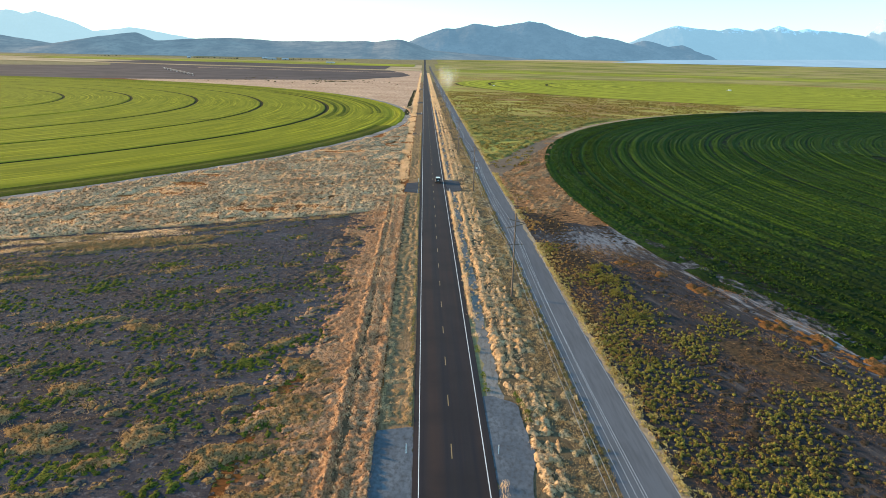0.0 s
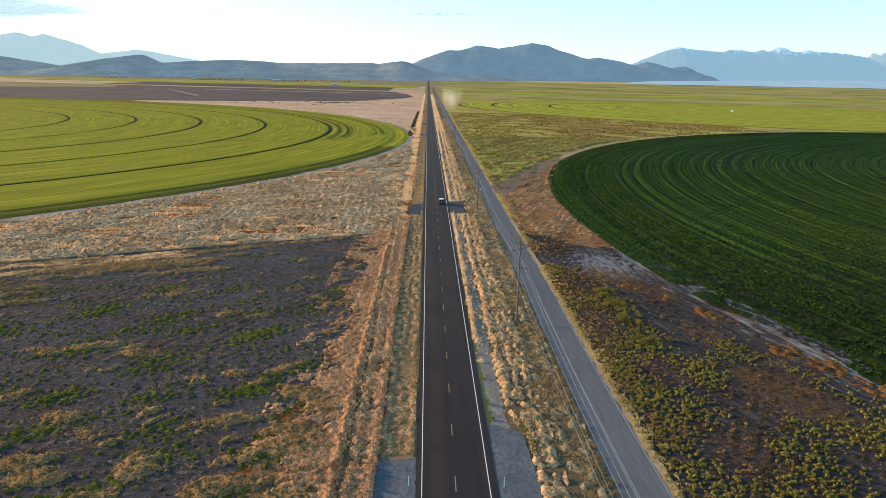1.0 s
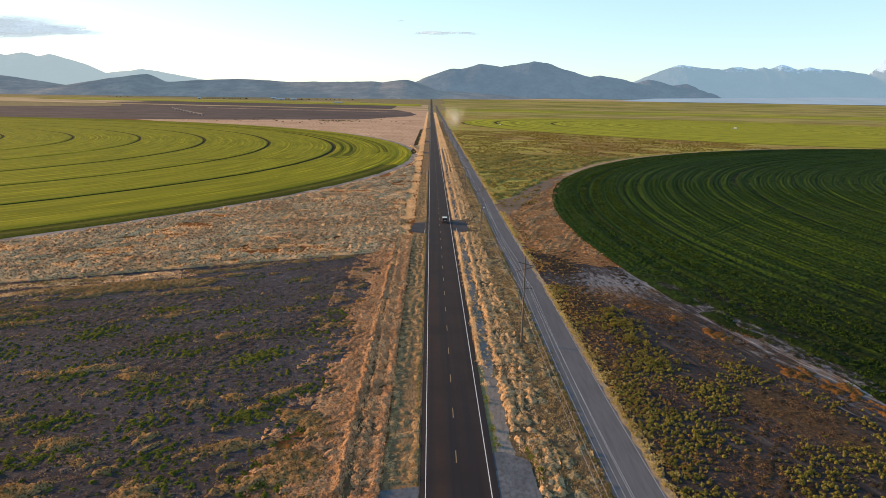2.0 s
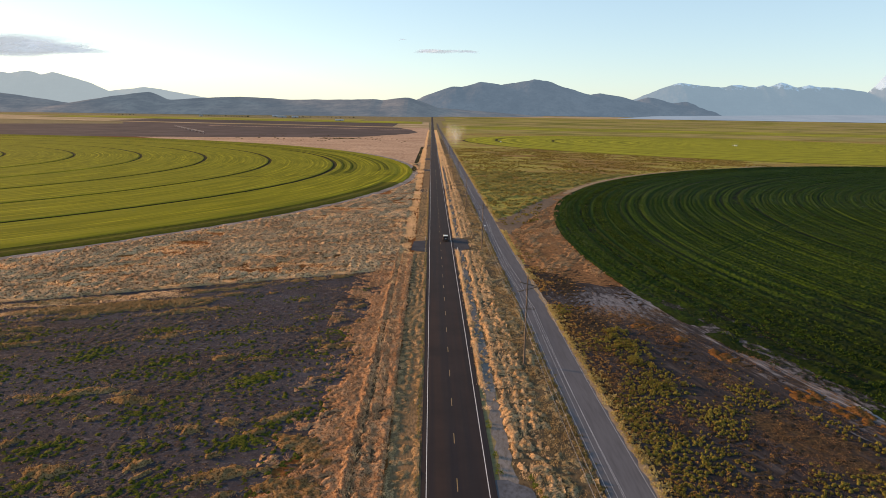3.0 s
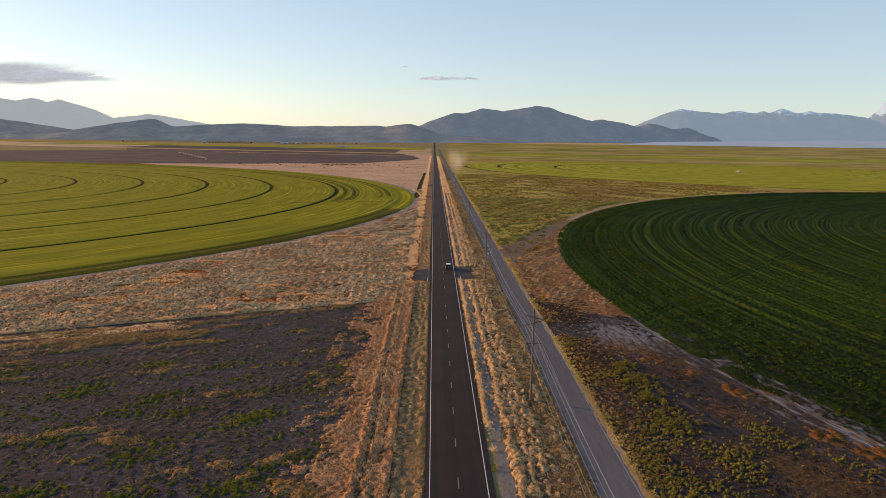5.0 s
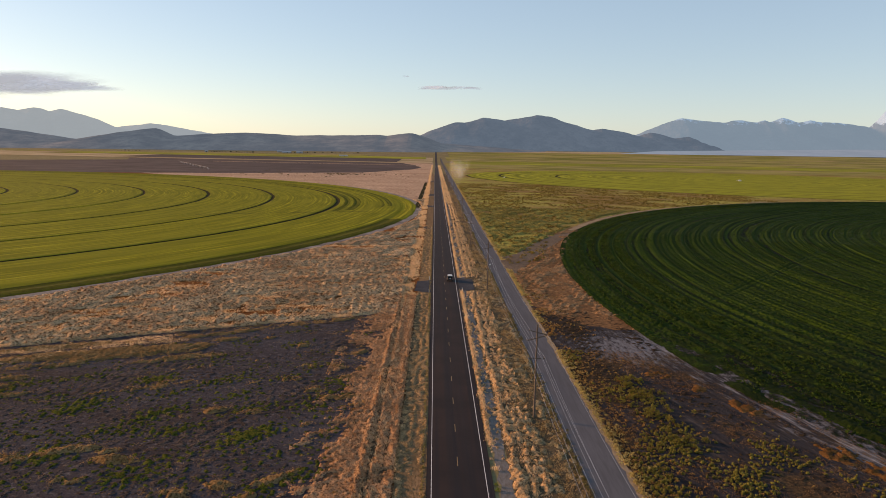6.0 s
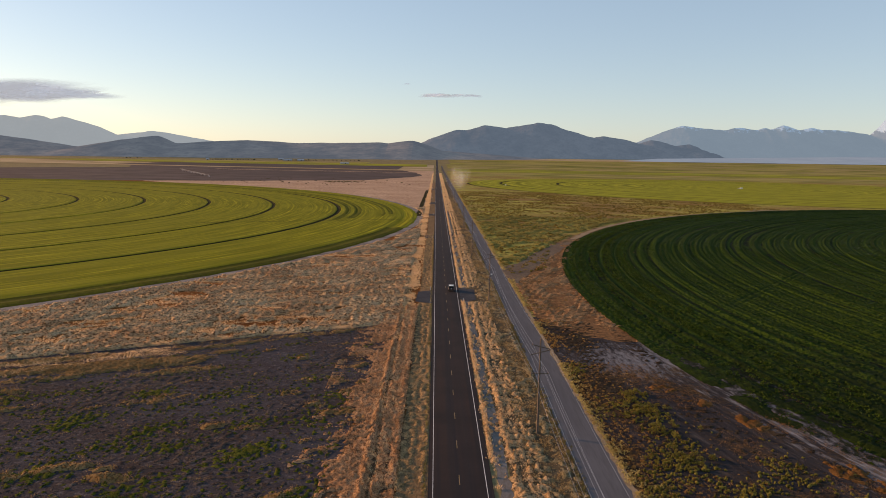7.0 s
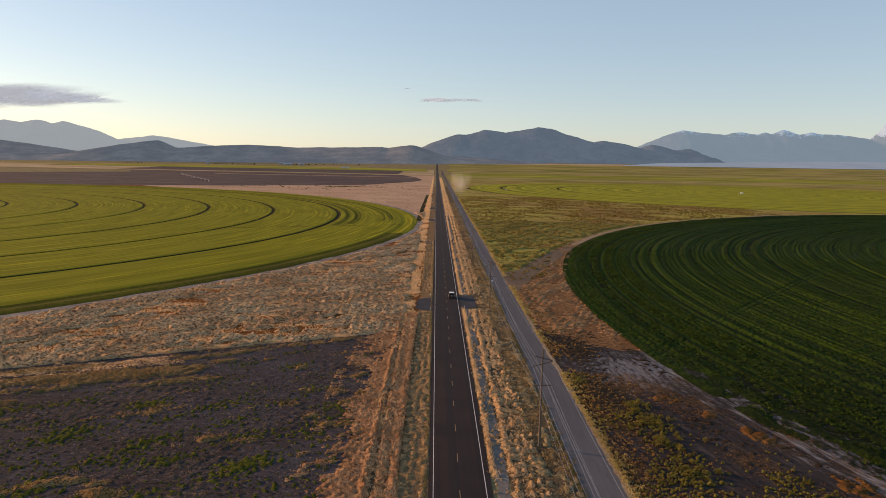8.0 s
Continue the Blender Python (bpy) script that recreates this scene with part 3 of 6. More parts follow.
# ---- crop circles ----
def pivot_field(name, centre, radius, mat, crop, tracks, label, ang=(0, 360), fine=720, rim=None, rut_mat=None, uncut=None):
    """A round field: the crop stands proud and wheel tracks are cut into it in rings."""
    rs = [8.0]
    while rs[-1] < radius - 0.4:
        near = min(abs(rs[-1] - t[0]) for t in tracks)
        rs.append(rs[-1] + ((0.45 if crop > 0.6 else 0.6) if near < (4 if crop > 0.6 else 1.5) else 5.0))
    rs[-1] = radius
    th = [radians(ang[0] + (ang[1] - ang[0]) * i / fine) for i in range(fine + 1)]
    v, f = [], []
    for r in rs:
        flat = crop * smooth((radius - r) / 1.2)
        for k, a in enumerate(th):
            h = flat
            for t, w, depth, *start in tracks:
                d = abs(r - t)
                if d < w:
                    part_way = smooth((math.degrees(a) - start[0]) / 6) if start else 1.0
                    h -= depth * (1 - smooth(d / w)) * part_way
            wob = 0.5 * noise.noise((math.cos(a) * 30, math.sin(a) * 30, r * 0.02))
            edge = 1.2 * noise.noise((math.cos(a) * 60, math.sin(a) * 60, 0.3)) if r == radius else 0
            v.append(((r + wob + edge) * math.cos(a), (r + wob + edge) * math.sin(a), max(0.03, h)))
    n = fine + 1
    for j in range(len(rs) - 1):
        f += [(j * n + i, (j + 1) * n + i, (j + 1) * n + i + 1, j * n + i + 1) for i in range(fine)]
    ob = mesh_object(name, v, f, mat)
    ob.location = (*centre, 0.06)
    ob.data.materials.append(rut_mat or M_TRACK)
    rut = [any(abs(r - t[0]) < t[1] * 0.6 for t in tracks if t[1] < 5 and len(t) < 4) for r in rs]
    for k, p in enumerate(ob.data.polygons):
        p.use_smooth = True
        p.material_index = int(rut[k // fine])
    if rim:
        ob.data.materials.append(rim[1])
        for k, p in enumerate(ob.data.polygons):
            if rs[k // fine] > rim[0] and math.degrees(th[k % fine]) < rim[2]:
                p.material_index = 2
    if uncut:
        ob.data.materials.append(uncut[0])
        for k, p in enumerate(ob.data.polygons):
            if any(r0 < rs[k // fine] < r1 and math.degrees(th[k % fine]) > start for r0, r1, start in uncut[1:]):
                p.material_index = 3
    return tagged(ob, label, "crop circle", "", "structure")


LEFT_C, LEFT_R = (-555.0, 528.0), 538.0
left_tracks = [(r, 2.0, 0.5) for r in (160, 213, 266, 319, 372, 425)] + [(478, 2.4, 0.55), (486, 1.5, 0.32, -2), (493, 1.8, 0.38, -2), (512, 1.3, 0.2, 0), (518, 1.3, 0.2, 2), (530, 6.0, 0.6)]
pivot_field("hay_field", LEFT_C, LEFT_R, M_ALFALFA, 0.75, left_tracks, "round mown green hay field with ring tracks", (-95, 112), 260, (525.5, M_SHADED_EDGE, -9), None, (M_UNCUT, (483.2, 487.6, -5), (490.2, 495.6, -3), (510, 513.8, 0), (516.3, 519.6, 2)))
RIGHT_C, RIGHT_R = (551.0, 234.0), 505.0
right_tracks = [(491 - 13.6 * k, 1.5 if k < 2 else 0.8, 0.22) for k in range(26)] + [(484.2 - 27.2 * k, 0.7, 0.2) for k in range(8)]
pivot_field("crop_field", RIGHT_C, RIGHT_R, M_CROPFLOOR, 0.1, right_tracks, "round dark green crop field with ring furrows", (70, 215), 240, None, M_RUT)
FAR_C, FAR_R = (560.0, 1250.0), 508.0
pivot_field("far_hay_field", FAR_C, FAR_R, M_FARRING, 0.4, [(450, 4, 0.35), (350, 4, 0.3)], "distant round yellow-green hay field", (0, 360), 240)

def twin_track(ax, ay, bx, by, z, mat, label, gap=1.1, seed=1, half=0.35):
    """Two thin wheel lines across a field."""
    d = Vector((bx - ax, by - ay)).normalized()
    nrm = Vector((-d.y, d.x))
    for side in (-gap, gap):
        c = [(ax + nrm.x * (side + o), ay + nrm.y * (side + o)) for o in (-half, half)] + [(bx + nrm.x * (side + o), by + nrm.y * (side + o)) for o in (half, -half)]
        sheet("wheel_track", c, mat, z, 0.12, 3, label, "track", seed)


twin_track(-150, 452, -28, 506, 0.85, M_TRACK, "straight wheel line across the hay", 0.6, 37)

# far fields in bands
sheet("dry_field", [(-9, 610), (-9, 2390), (-170, 2390), (-450, 1105), (-300, 960), (-60, 610)], M_PINK, 0.05, 2, 20, "pinkish dry grass field", "field", 21)
sheet("ploughed_field", [(-430, 1103), (-333, 1150), (-135, 1300), (-48, 1580), (-36, 1740), (-60, 2000), (-130, 2390), (-1000, 2390), (-833, 1977), (-1000, 1667), (-1900, 1700), (-1900, 1000), (-619, 1040)], M_PLOUGH, 0.09, 3, 30, "wide ploughed brown field", "field", 22)


# ---- distant hills, lake and mountains ----
def hills(name, y, peaks, mat, depth, base, label, rough=10.0, seed=0.0, cols=260, rows=16):
    """A range: the highest of several slopes along x, with gullies down the front."""
    x0 = min(p[0] - p[2] for p in peaks)
    x1 = max(p[0] + p[3] for p in peaks)
    v, f = [], []
    for j in range(rows + 1):
        k = j / rows
        for i in range(cols + 1):
            x = x0 + (x1 - x0) * i / cols
            h = base
            for px, pz, wl, wr in peaks:
                d = (px - x) / wl if x < px else (x - px) / wr
                if d < 1:
                    h = max(h, base + (pz - base) * (1 - d ** 1.25))
            up = h - base
            big = noise.fractal((x / 260 + seed, k * 2.0, seed), 1.0, 2.0, 5)
            small = noise.fractal((x / 70 + seed, k * 5, 3 + seed), 1.0, 2.0, 4)
            shape = k ** 0.8 if k < 1 else 1
            z = base + up * shape + (big * rough * 1.2 + small * rough * 0.45) * (0.15 + 0.85 * min(1, up / 60)) * (1 if j else 0)
            v.append((x, y - depth * (1 - k) + big * 12, z if j else base - 40))
    n = cols + 1
    for j in range(rows):
        f += [(j * n + i, j * n + i + 1, (j + 1) * n + i + 1, (j + 1) * n + i) for i in range(cols)]
    ob = mesh_object(name, v, f, mat)
    return tagged(ob, label, "mountains", "", "structure")


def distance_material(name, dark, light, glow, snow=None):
    """Far slopes: rock patches and sunlit ground in the colour, kilometres of hazy air as a bluish glow."""
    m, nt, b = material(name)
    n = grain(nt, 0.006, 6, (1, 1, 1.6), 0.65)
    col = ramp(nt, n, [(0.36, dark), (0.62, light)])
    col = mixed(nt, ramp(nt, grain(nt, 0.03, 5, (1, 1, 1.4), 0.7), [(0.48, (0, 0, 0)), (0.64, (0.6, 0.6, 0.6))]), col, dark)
    if snow:
        tc = nt.nodes.new("ShaderNodeTexCoord")
        sep = nt.nodes.new("ShaderNodeSeparateXYZ")
        nt.links.new(tc.outputs["Object"], sep.inputs[0])
        add = nt.nodes.new("ShaderNodeMath")
        add.operation = "MULTIPLY_ADD"
        nt.links.new(grain(nt, 0.03, 6, (1, 1, 0.6), 0.7), add.inputs[0])
        add.inputs[1].default_value = 190
        nt.links.new(sep.outputs[2], add.inputs[2])
        rng = nt.nodes.new("ShaderNodeMapRange")
        rng.inputs[1].default_value, rng.inputs[2].default_value = snow, snow + 18
        nt.links.new(add.outputs[0], rng.inputs[0])
        col = mixed(nt, rng.outputs[0], col, (0.24, 0.33, 0.42))
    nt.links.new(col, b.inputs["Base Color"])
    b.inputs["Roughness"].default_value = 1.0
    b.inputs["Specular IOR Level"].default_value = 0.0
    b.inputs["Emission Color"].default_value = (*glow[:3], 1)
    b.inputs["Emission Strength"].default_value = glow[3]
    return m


# each range glows by itself in place of haze
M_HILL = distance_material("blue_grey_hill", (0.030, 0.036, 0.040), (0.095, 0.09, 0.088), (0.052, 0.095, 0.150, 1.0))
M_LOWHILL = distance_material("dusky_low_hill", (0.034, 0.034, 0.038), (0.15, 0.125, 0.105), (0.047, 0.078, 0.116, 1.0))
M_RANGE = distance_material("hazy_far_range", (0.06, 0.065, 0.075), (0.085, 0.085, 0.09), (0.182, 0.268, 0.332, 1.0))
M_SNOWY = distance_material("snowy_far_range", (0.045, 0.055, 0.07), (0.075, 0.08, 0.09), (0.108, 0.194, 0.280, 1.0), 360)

F = 1271.0
def at_view(px, py, y):
    """Place on the plane y metres ahead, by bearing and height over the plain's horizon."""
    return ((px - 772) / F * y, 43.5 + (278.8 + 0.0214 * (px - 772) - py) / F * y)


def peak(px, py, wl, wr, y):
    x, z = at_view(px, py, y)
    return (x, z, wl / F * y, wr / F * y)


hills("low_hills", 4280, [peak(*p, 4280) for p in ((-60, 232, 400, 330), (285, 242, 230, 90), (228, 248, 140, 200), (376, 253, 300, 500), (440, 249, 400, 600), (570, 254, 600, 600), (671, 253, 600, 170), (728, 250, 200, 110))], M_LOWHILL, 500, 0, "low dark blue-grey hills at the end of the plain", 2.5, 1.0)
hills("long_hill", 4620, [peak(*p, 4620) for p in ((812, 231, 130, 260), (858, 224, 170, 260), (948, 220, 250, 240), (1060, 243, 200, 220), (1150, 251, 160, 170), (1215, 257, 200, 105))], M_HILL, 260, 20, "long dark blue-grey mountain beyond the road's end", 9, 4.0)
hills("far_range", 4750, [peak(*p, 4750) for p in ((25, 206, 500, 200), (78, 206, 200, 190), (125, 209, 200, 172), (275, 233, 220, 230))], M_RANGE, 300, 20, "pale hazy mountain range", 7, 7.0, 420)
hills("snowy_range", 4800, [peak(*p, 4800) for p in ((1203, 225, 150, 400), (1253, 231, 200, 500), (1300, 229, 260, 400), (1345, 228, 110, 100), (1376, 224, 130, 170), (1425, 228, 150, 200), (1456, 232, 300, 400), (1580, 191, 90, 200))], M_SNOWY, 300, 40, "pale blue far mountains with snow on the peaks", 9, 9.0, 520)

# the lake takes the same glow in place of haze
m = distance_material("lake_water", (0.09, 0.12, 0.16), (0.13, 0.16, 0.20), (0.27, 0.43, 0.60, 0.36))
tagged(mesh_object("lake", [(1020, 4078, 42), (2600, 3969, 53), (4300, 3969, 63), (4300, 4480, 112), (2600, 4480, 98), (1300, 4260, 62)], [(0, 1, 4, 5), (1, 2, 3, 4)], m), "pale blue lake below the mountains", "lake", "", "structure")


def ring_sheet(name, centre, r0, r1, a0, a1, z, mat, label, category, ragged=0.5, n=300, seed=1):
    rnd = random.Random(seed)
    v, f = [], []
    for i in range(n + 1):
        a = radians(a0 + (a1 - a0) * i / n)
        for r in (r0, r1):
            k = r + rnd.uniform(-ragged, ragged)
            v.append((centre[0] + k * math.cos(a), centre[1] + k * math.sin(a), z))
    f = [(2 * i, 2 * i + 1, 2 * i + 3, 2 * i + 2) for i in range(n)]
    return tagged(mesh_object(name, v, f, mat), label, category, "", "structure")


ring_sheet("field_track", LEFT_C, 537.5, 542.2, -80, 60, 0.06, M_SALT, "pale worn track round the hay field", "track", 0.3, 400, 31)
ring_sheet("field_track", RIGHT_C, 504, 512, 85, 172, 0.045, M_RUST, "tan bare rim round the crop field", "track", 1.2, 300, 32)
ring_sheet("field_track", RIGHT_C, 507, 511, 92, 160, 0.12, M_PALE_TAN, "pale sandy path round the crop field", "track", 0.9, 300, 36)
ring_sheet("field_track", FAR_C, 506, 511, 178, 300, 0.2, M_TRACK, "dark rim round the distant hay field", "track", 1.0, 200, 34)
# flat sheet with the shade of a bank put into its dark colour
sheet("shaded_bank", [(-18.5, 545), (-14.8, 545), (-12.8, 960), (-16.6, 960)], M_TRACK, 0.14, 0.4, 8, "flat dark strip for a shaded bank beside the field", "ditch", 33)
for k, (yy, w) in enumerate(((409, 9), (560, 8), (700, 12), (1000, 14))):
    apron([(-9.6, yy - w), (-4.26, yy - w), (-4.26, yy + w), (-9.4, yy + w)], M_APRON, "dark asphalt field entrance", 0.1, 40 + k)
    apron([(4.46, yy - w + 4), (10, yy - w + 5), (10, yy + w + 4), (4.46, yy + w + 4)], M_APRON, "dark asphalt field entrance", 0.1, 50 + k)

# ---- ground cover: grass, weeds and crop, as loose blades and leaves ----
rng = np.random.default_rng(7)


def field_noise(p, scale, seed):
    """Smooth random field from summed waves, about -1 to 1."""
    g = np.random.default_rng(seed)
    out = np.zeros(len(p))
    for k in range(10):
        a, f = g.uniform(0, 6.283), g.uniform(0.6, 2.2) / scale
        out += np.sin(p[:, 0] * math.cos(a) * f + p[:, 1] * math.sin(a) * f + g.uniform(0, 6.283))
    return out / 3.2


def scatter(n, x0, x1, y0, y1):
    return np.column_stack((rng.uniform(x0, x1, n), rng.uniform(y0, y1, n)))


def inside(p, poly):
    poly = np.array(poly)
    hit = np.zeros(len(p), bool)
    for (ax, ay), (bx, by) in zip(poly, np.roll(poly, -1, 0)):
        cross = (ay > p[:, 1]) != (by > p[:, 1])
        with np.errstate(divide="ignore", invalid="ignore"):
            hit ^= cross & (p[:, 0] < (bx - ax) * (p[:, 1] - ay) / (by - ay) + ax)
    return hit


def tufts(p, h, r, blades, width, z=0.03, droop=0.35):
    """Tussocks: blades fan out of each root and lean over."""
    n = len(p)
    h, r = np.broadcast_to(h, n), np.broadcast_to(r, n)
    a = rng.uniform(0, 6.283, (n, blades))
    u = rng.uniform(0.15, 1.0, (n, blades))
    tip = np.stack((p[:, None, 0] + np.cos(a) * u * r[:, None], p[:, None, 1] + np.sin(a) * u * r[:, None],
                    z + h[:, None] * (1 - droop * u * u) * rng.uniform(0.7, 1.05, (n, blades))), -1)
    k = rng.uniform(0.1, 0.55, (n, blades)) * r[:, None]
    root = np.stack((p[:, None, 0] + np.cos(a) * k, p[:, None, 1] + np.sin(a) * k, np.full((n, blades), z - 0.02)), -1)
    b = a + rng.uniform(1.0, 2.1, (n, blades))
    side = np.stack((np.cos(b), np.sin(b), np.zeros_like(b)), -1) * (width * r[:, None])[..., None]
    return np.stack((root - side, root + side, tip), 2).reshape(-1, 3, 3)


def fluffs(p, h, r, blades, width, wind=0.0, wild=0.6, long=1.0, z=0.03):
    """Soft grassy mounds: fine blades laid over a low dome, combed along the wind."""
    n = len(p)
    h, r = np.broadcast_to(h, n)[:, None], np.broadcast_to(r, n)[:, None]
    u, f = np.sqrt(rng.uniform(0, 1, (n, blades))), rng.uniform(0, 6.283, (n, blades))
    cw, sw = math.cos(wind), math.sin(wind)
    ex, ey = u * np.cos(f) * r * long, u * np.sin(f) * r
    top = h * (1 - 0.85 * u * u)
    base = np.stack((p[:, None, 0] + ex * cw - ey * sw, p[:, None, 1] + ex * sw + ey * cw, z + top * rng.uniform(0.15, 0.8, (n, blades))), -1)
    a = wind + rng.normal(0, wild, (n, blades)) + math.pi * rng.integers(0, 2, (n, blades))
    reach = r * rng.uniform(0.16, 0.45, (n, blades))
    tip = base + np.stack((np.cos(a) * reach, np.sin(a) * reach, rng.uniform(0.05, 0.65, (n, blades)) * h), -1)
    b = rng.uniform(0, 6.283, (n, blades))
    side = np.stack((-np.sin(a) * np.cos(b), np.cos(a) * np.cos(b), np.sin(b)), -1) * (width * r)[..., None]
    return np.stack((base - side, base + side, tip), 2).reshape(-1, 3, 3)


def leaf_balls(p, h, r, leaves, size, z=0.03):
    """Leafy clumps: leaves in a rounded, lumpy crown."""
    n = len(p)
    h, r = np.broadcast_to(h, n), np.broadcast_to(r, n)
    a = rng.uniform(0, 6.283, (n, leaves))
    e = np.arcsin(rng.uniform(0.0, 1.0, (n, leaves)))
    lump = 0.75 + 0.25 * np.sin(a * 3 + rng.uniform(0, 6.283, (n, 1))) * np.cos(e * 2)
    d = rng.uniform(0.55, 1.0, (n, leaves)) * lump
    c = np.stack((p[:, None, 0] + np.cos(a) * np.cos(e) * d * r[:, None], p[:, None, 1] + np.sin(a) * np.cos(e) * d * r[:, None],
                  z + np.sin(e) * d * h[:, None] + 0.08 * h[:, None]), -1)
    v = rng.normal(size=(n, leaves, 3, 3))
    v -= v.mean(2, keepdims=True)
    v /= np.linalg.norm(v, axis=3, keepdims=True) + 1e-6
    return (c[:, :, None] + v * (size * r[:, None, None, None])).reshape(-1, 3, 3)


def indexed(name, co, faces, mat, label="", category="", kind="stuff"):
    """One smooth mesh from arrays of vertices and of faces with equally many corners."""
    faces = np.asarray(faces)
    used, f = np.unique(faces, return_inverse=True)
    f = f.reshape(faces.shape)
    me = bpy.data.meshes.new(name)
    me.vertices.add(len(used))
    me.loops.add(f.size)
    me.polygons.add(len(f))
    me.vertices.foreach_set("co", np.asarray(co)[used].astype(np.float32).ravel())
    me.loops.foreach_set("vertex_index", f.astype(np.int32).ravel())
    me.polygons.foreach_set("loop_start", np.arange(0, f.size, f.shape[1], dtype=np.int32))
    me.polygons.foreach_set("loop_total", np.full(len(f), f.shape[1], dtype=np.int32))
    me.polygons.foreach_set("use_smooth", np.ones(len(f), dtype=bool))
    me.materials.append(mat)
    me.update(calc_edges=True)
    return tagged(new(name, me), label, category, "", kind)


def thatch(name, area, step, cover, high, lump, seed, mat, label, category, comb=(1, 1), lean=0.0):
    """Dense tufted cover as one puffy skin: it stands where cover is above nought and sinks into the ground elsewhere."""
    x0, x1, y0, y1 = area
    X, Y = np.meshgrid(np.arange(x0, x1, step[0]), np.arange(y0, y1, step[1]), indexing="ij")
    X = X + rng.uniform(-0.35, 0.35, X.shape) * step[0]
    Y = Y + rng.uniform(-0.35, 0.35, Y.shape) * step[1]
    q = np.column_stack((X.ravel(), Y.ravel()))
    cl, sl = math.cos(lean), math.sin(lean)
    t = q @ np.array([[cl, -sl], [sl, cl]]) * comb
    puff = np.abs(field_noise(t, lump, seed)) * 1.5 + np.abs(field_noise(t, lump * 0.45, seed + 1)) * 0.9
    c = cover(q)
    top = high(q) if callable(high) else high
    k = np.clip(c / 0.6, 0, 1)
    z = top * k * (2 - k) * (0.5 + 0.62 * puff) + 0.1 * top * rng.normal(0, 1, len(q)) * (c > 0)
    z = np.where(c > 0, 0.04 + z, -0.03)
    n, k = X.shape
    ok = (c > 0).reshape(n, k)
    use = (ok[:-1, :-1] | ok[1:, 1:] | ok[1:, :-1] | ok[:-1, 1:]).ravel()
    i, j = np.meshgrid(np.arange(n - 1), np.arange(k - 1), indexing="ij")
    a = (i * k + j).ravel()[use]
    return indexed(name, np.column_stack((q, z)), np.column_stack((a, a + k, a + k + 1, a + 1)), mat, label, category)


def domes(p, h, r, z=0.0, seg=8):
    """Lumpy rounded bush bodies on the ground: vertices and triangles."""
    n = len(p)
    h, r = np.broadcast_to(h, n), np.broadcast_to(r, n)
    v = []
    for el, spread in ((0.0, 0.86), (0.45, 1.0), (0.82, 0.62)):
        a = np.arange(seg) * 6.283 / seg + el * 2 + rng.uniform(0, 1, (n, 1))
        k = spread * r[:, None] * rng.uniform(0.72, 1.22, (n, seg))
        v.append(np.stack((p[:, None, 0] + np.cos(a) * k, p[:, None, 1] + np.sin(a) * k, z + h[:, None] * el * rng.uniform(0.75, 1.2, (n, seg)) - (0.05 if el == 0 else 0)), -1))
    v.append(np.stack((p[:, 0] + rng.normal(0, 0.1, n) * r, p[:, 1] + rng.normal(0, 0.1, n) * r, z + h), -1)[:, None])
    co = np.concatenate(v, 1)
    m = co.shape[1]
    tri = []
    for ring in range(2):
        for i in range(seg):
            a, b = ring * seg + i, ring * seg + (i + 1) % seg
            tri += [(a, b, b + seg), (a, b + seg, a + seg)]
    tri += [(2 * seg + i, 2 * seg + (i + 1) % seg, 3 * seg) for i in range(seg)]
    f = (np.arange(n)[:, None, None] * m + np.array(tri)[None]).reshape(-1, 3)
    return co.reshape(-1, 3), f


def soft(v, k=0.25):
    """Keep by chance, more often where v is high, so that patches fade out at their edges."""
    return rng.uniform(0, 1, len(v)) < 1 / (1 + np.exp(-np.clip(v / k, -30, 30)))


def boundary(x):
    """Edge between bare soil and dry grass."""
    return 206 + 0.49 * x


# dry bands along the road
M_BLADE_BAND = leafy("orange_tan_blade", (0.36, 0.187, 0.0972), (0.696, 0.422, 0.238), 0.4, 0.25)
M_THATCH_BAND = thatch_material("orange_tan_thatch", (0.217, 0.108, 0.0538), (0.495, 0.265, 0.14), (0.7, 0.425, 0.245), 0.45, 0.2, 4.0)
M_THATCH_PALE = thatch_material("pale_straw_thatch", (0.297, 0.18, 0.0883), (0.62, 0.399, 0.216), (0.818, 0.562, 0.331), 0.45, 0.25, 4.0)


def bell(x, centre, width):
    return np.exp(-((x - centre) / width) ** 2)


def ruts(q):
    """How deep the two wheel ruts cut into the grass beside the road."""
    x = q[:, 0] + 0.25 * field_noise(q * [0, 1], 9, 81)
    return 1.5 * bell(x, -12.35, 0.38) + 0.75 * bell(x, -10.5, 0.26)


def band_cover(q):
    fray = 0.55 * field_noise(q, 0.5, 5) + 0.4 * field_noise(q, 0.24, 6)
    return field_noise(q * [1.0, 0.8], 1.5, 3) * 0.6 + fray + np.clip((q[:, 0] + 17.4) / 3.4, -0.8, 0.85) + 0.12 - ruts(q) - 3 * np.clip(q[:, 0] + 8.6, 0, 1)


def band_height(q):
    return 0.2 * (1 + 1.3 * bell(q[:, 0], -13.15, 0.5) + 0.6 * bell(q[:, 0], -11.5, 0.5) + 0.5 * bell(q[:, 0], -9.2, 0.5))


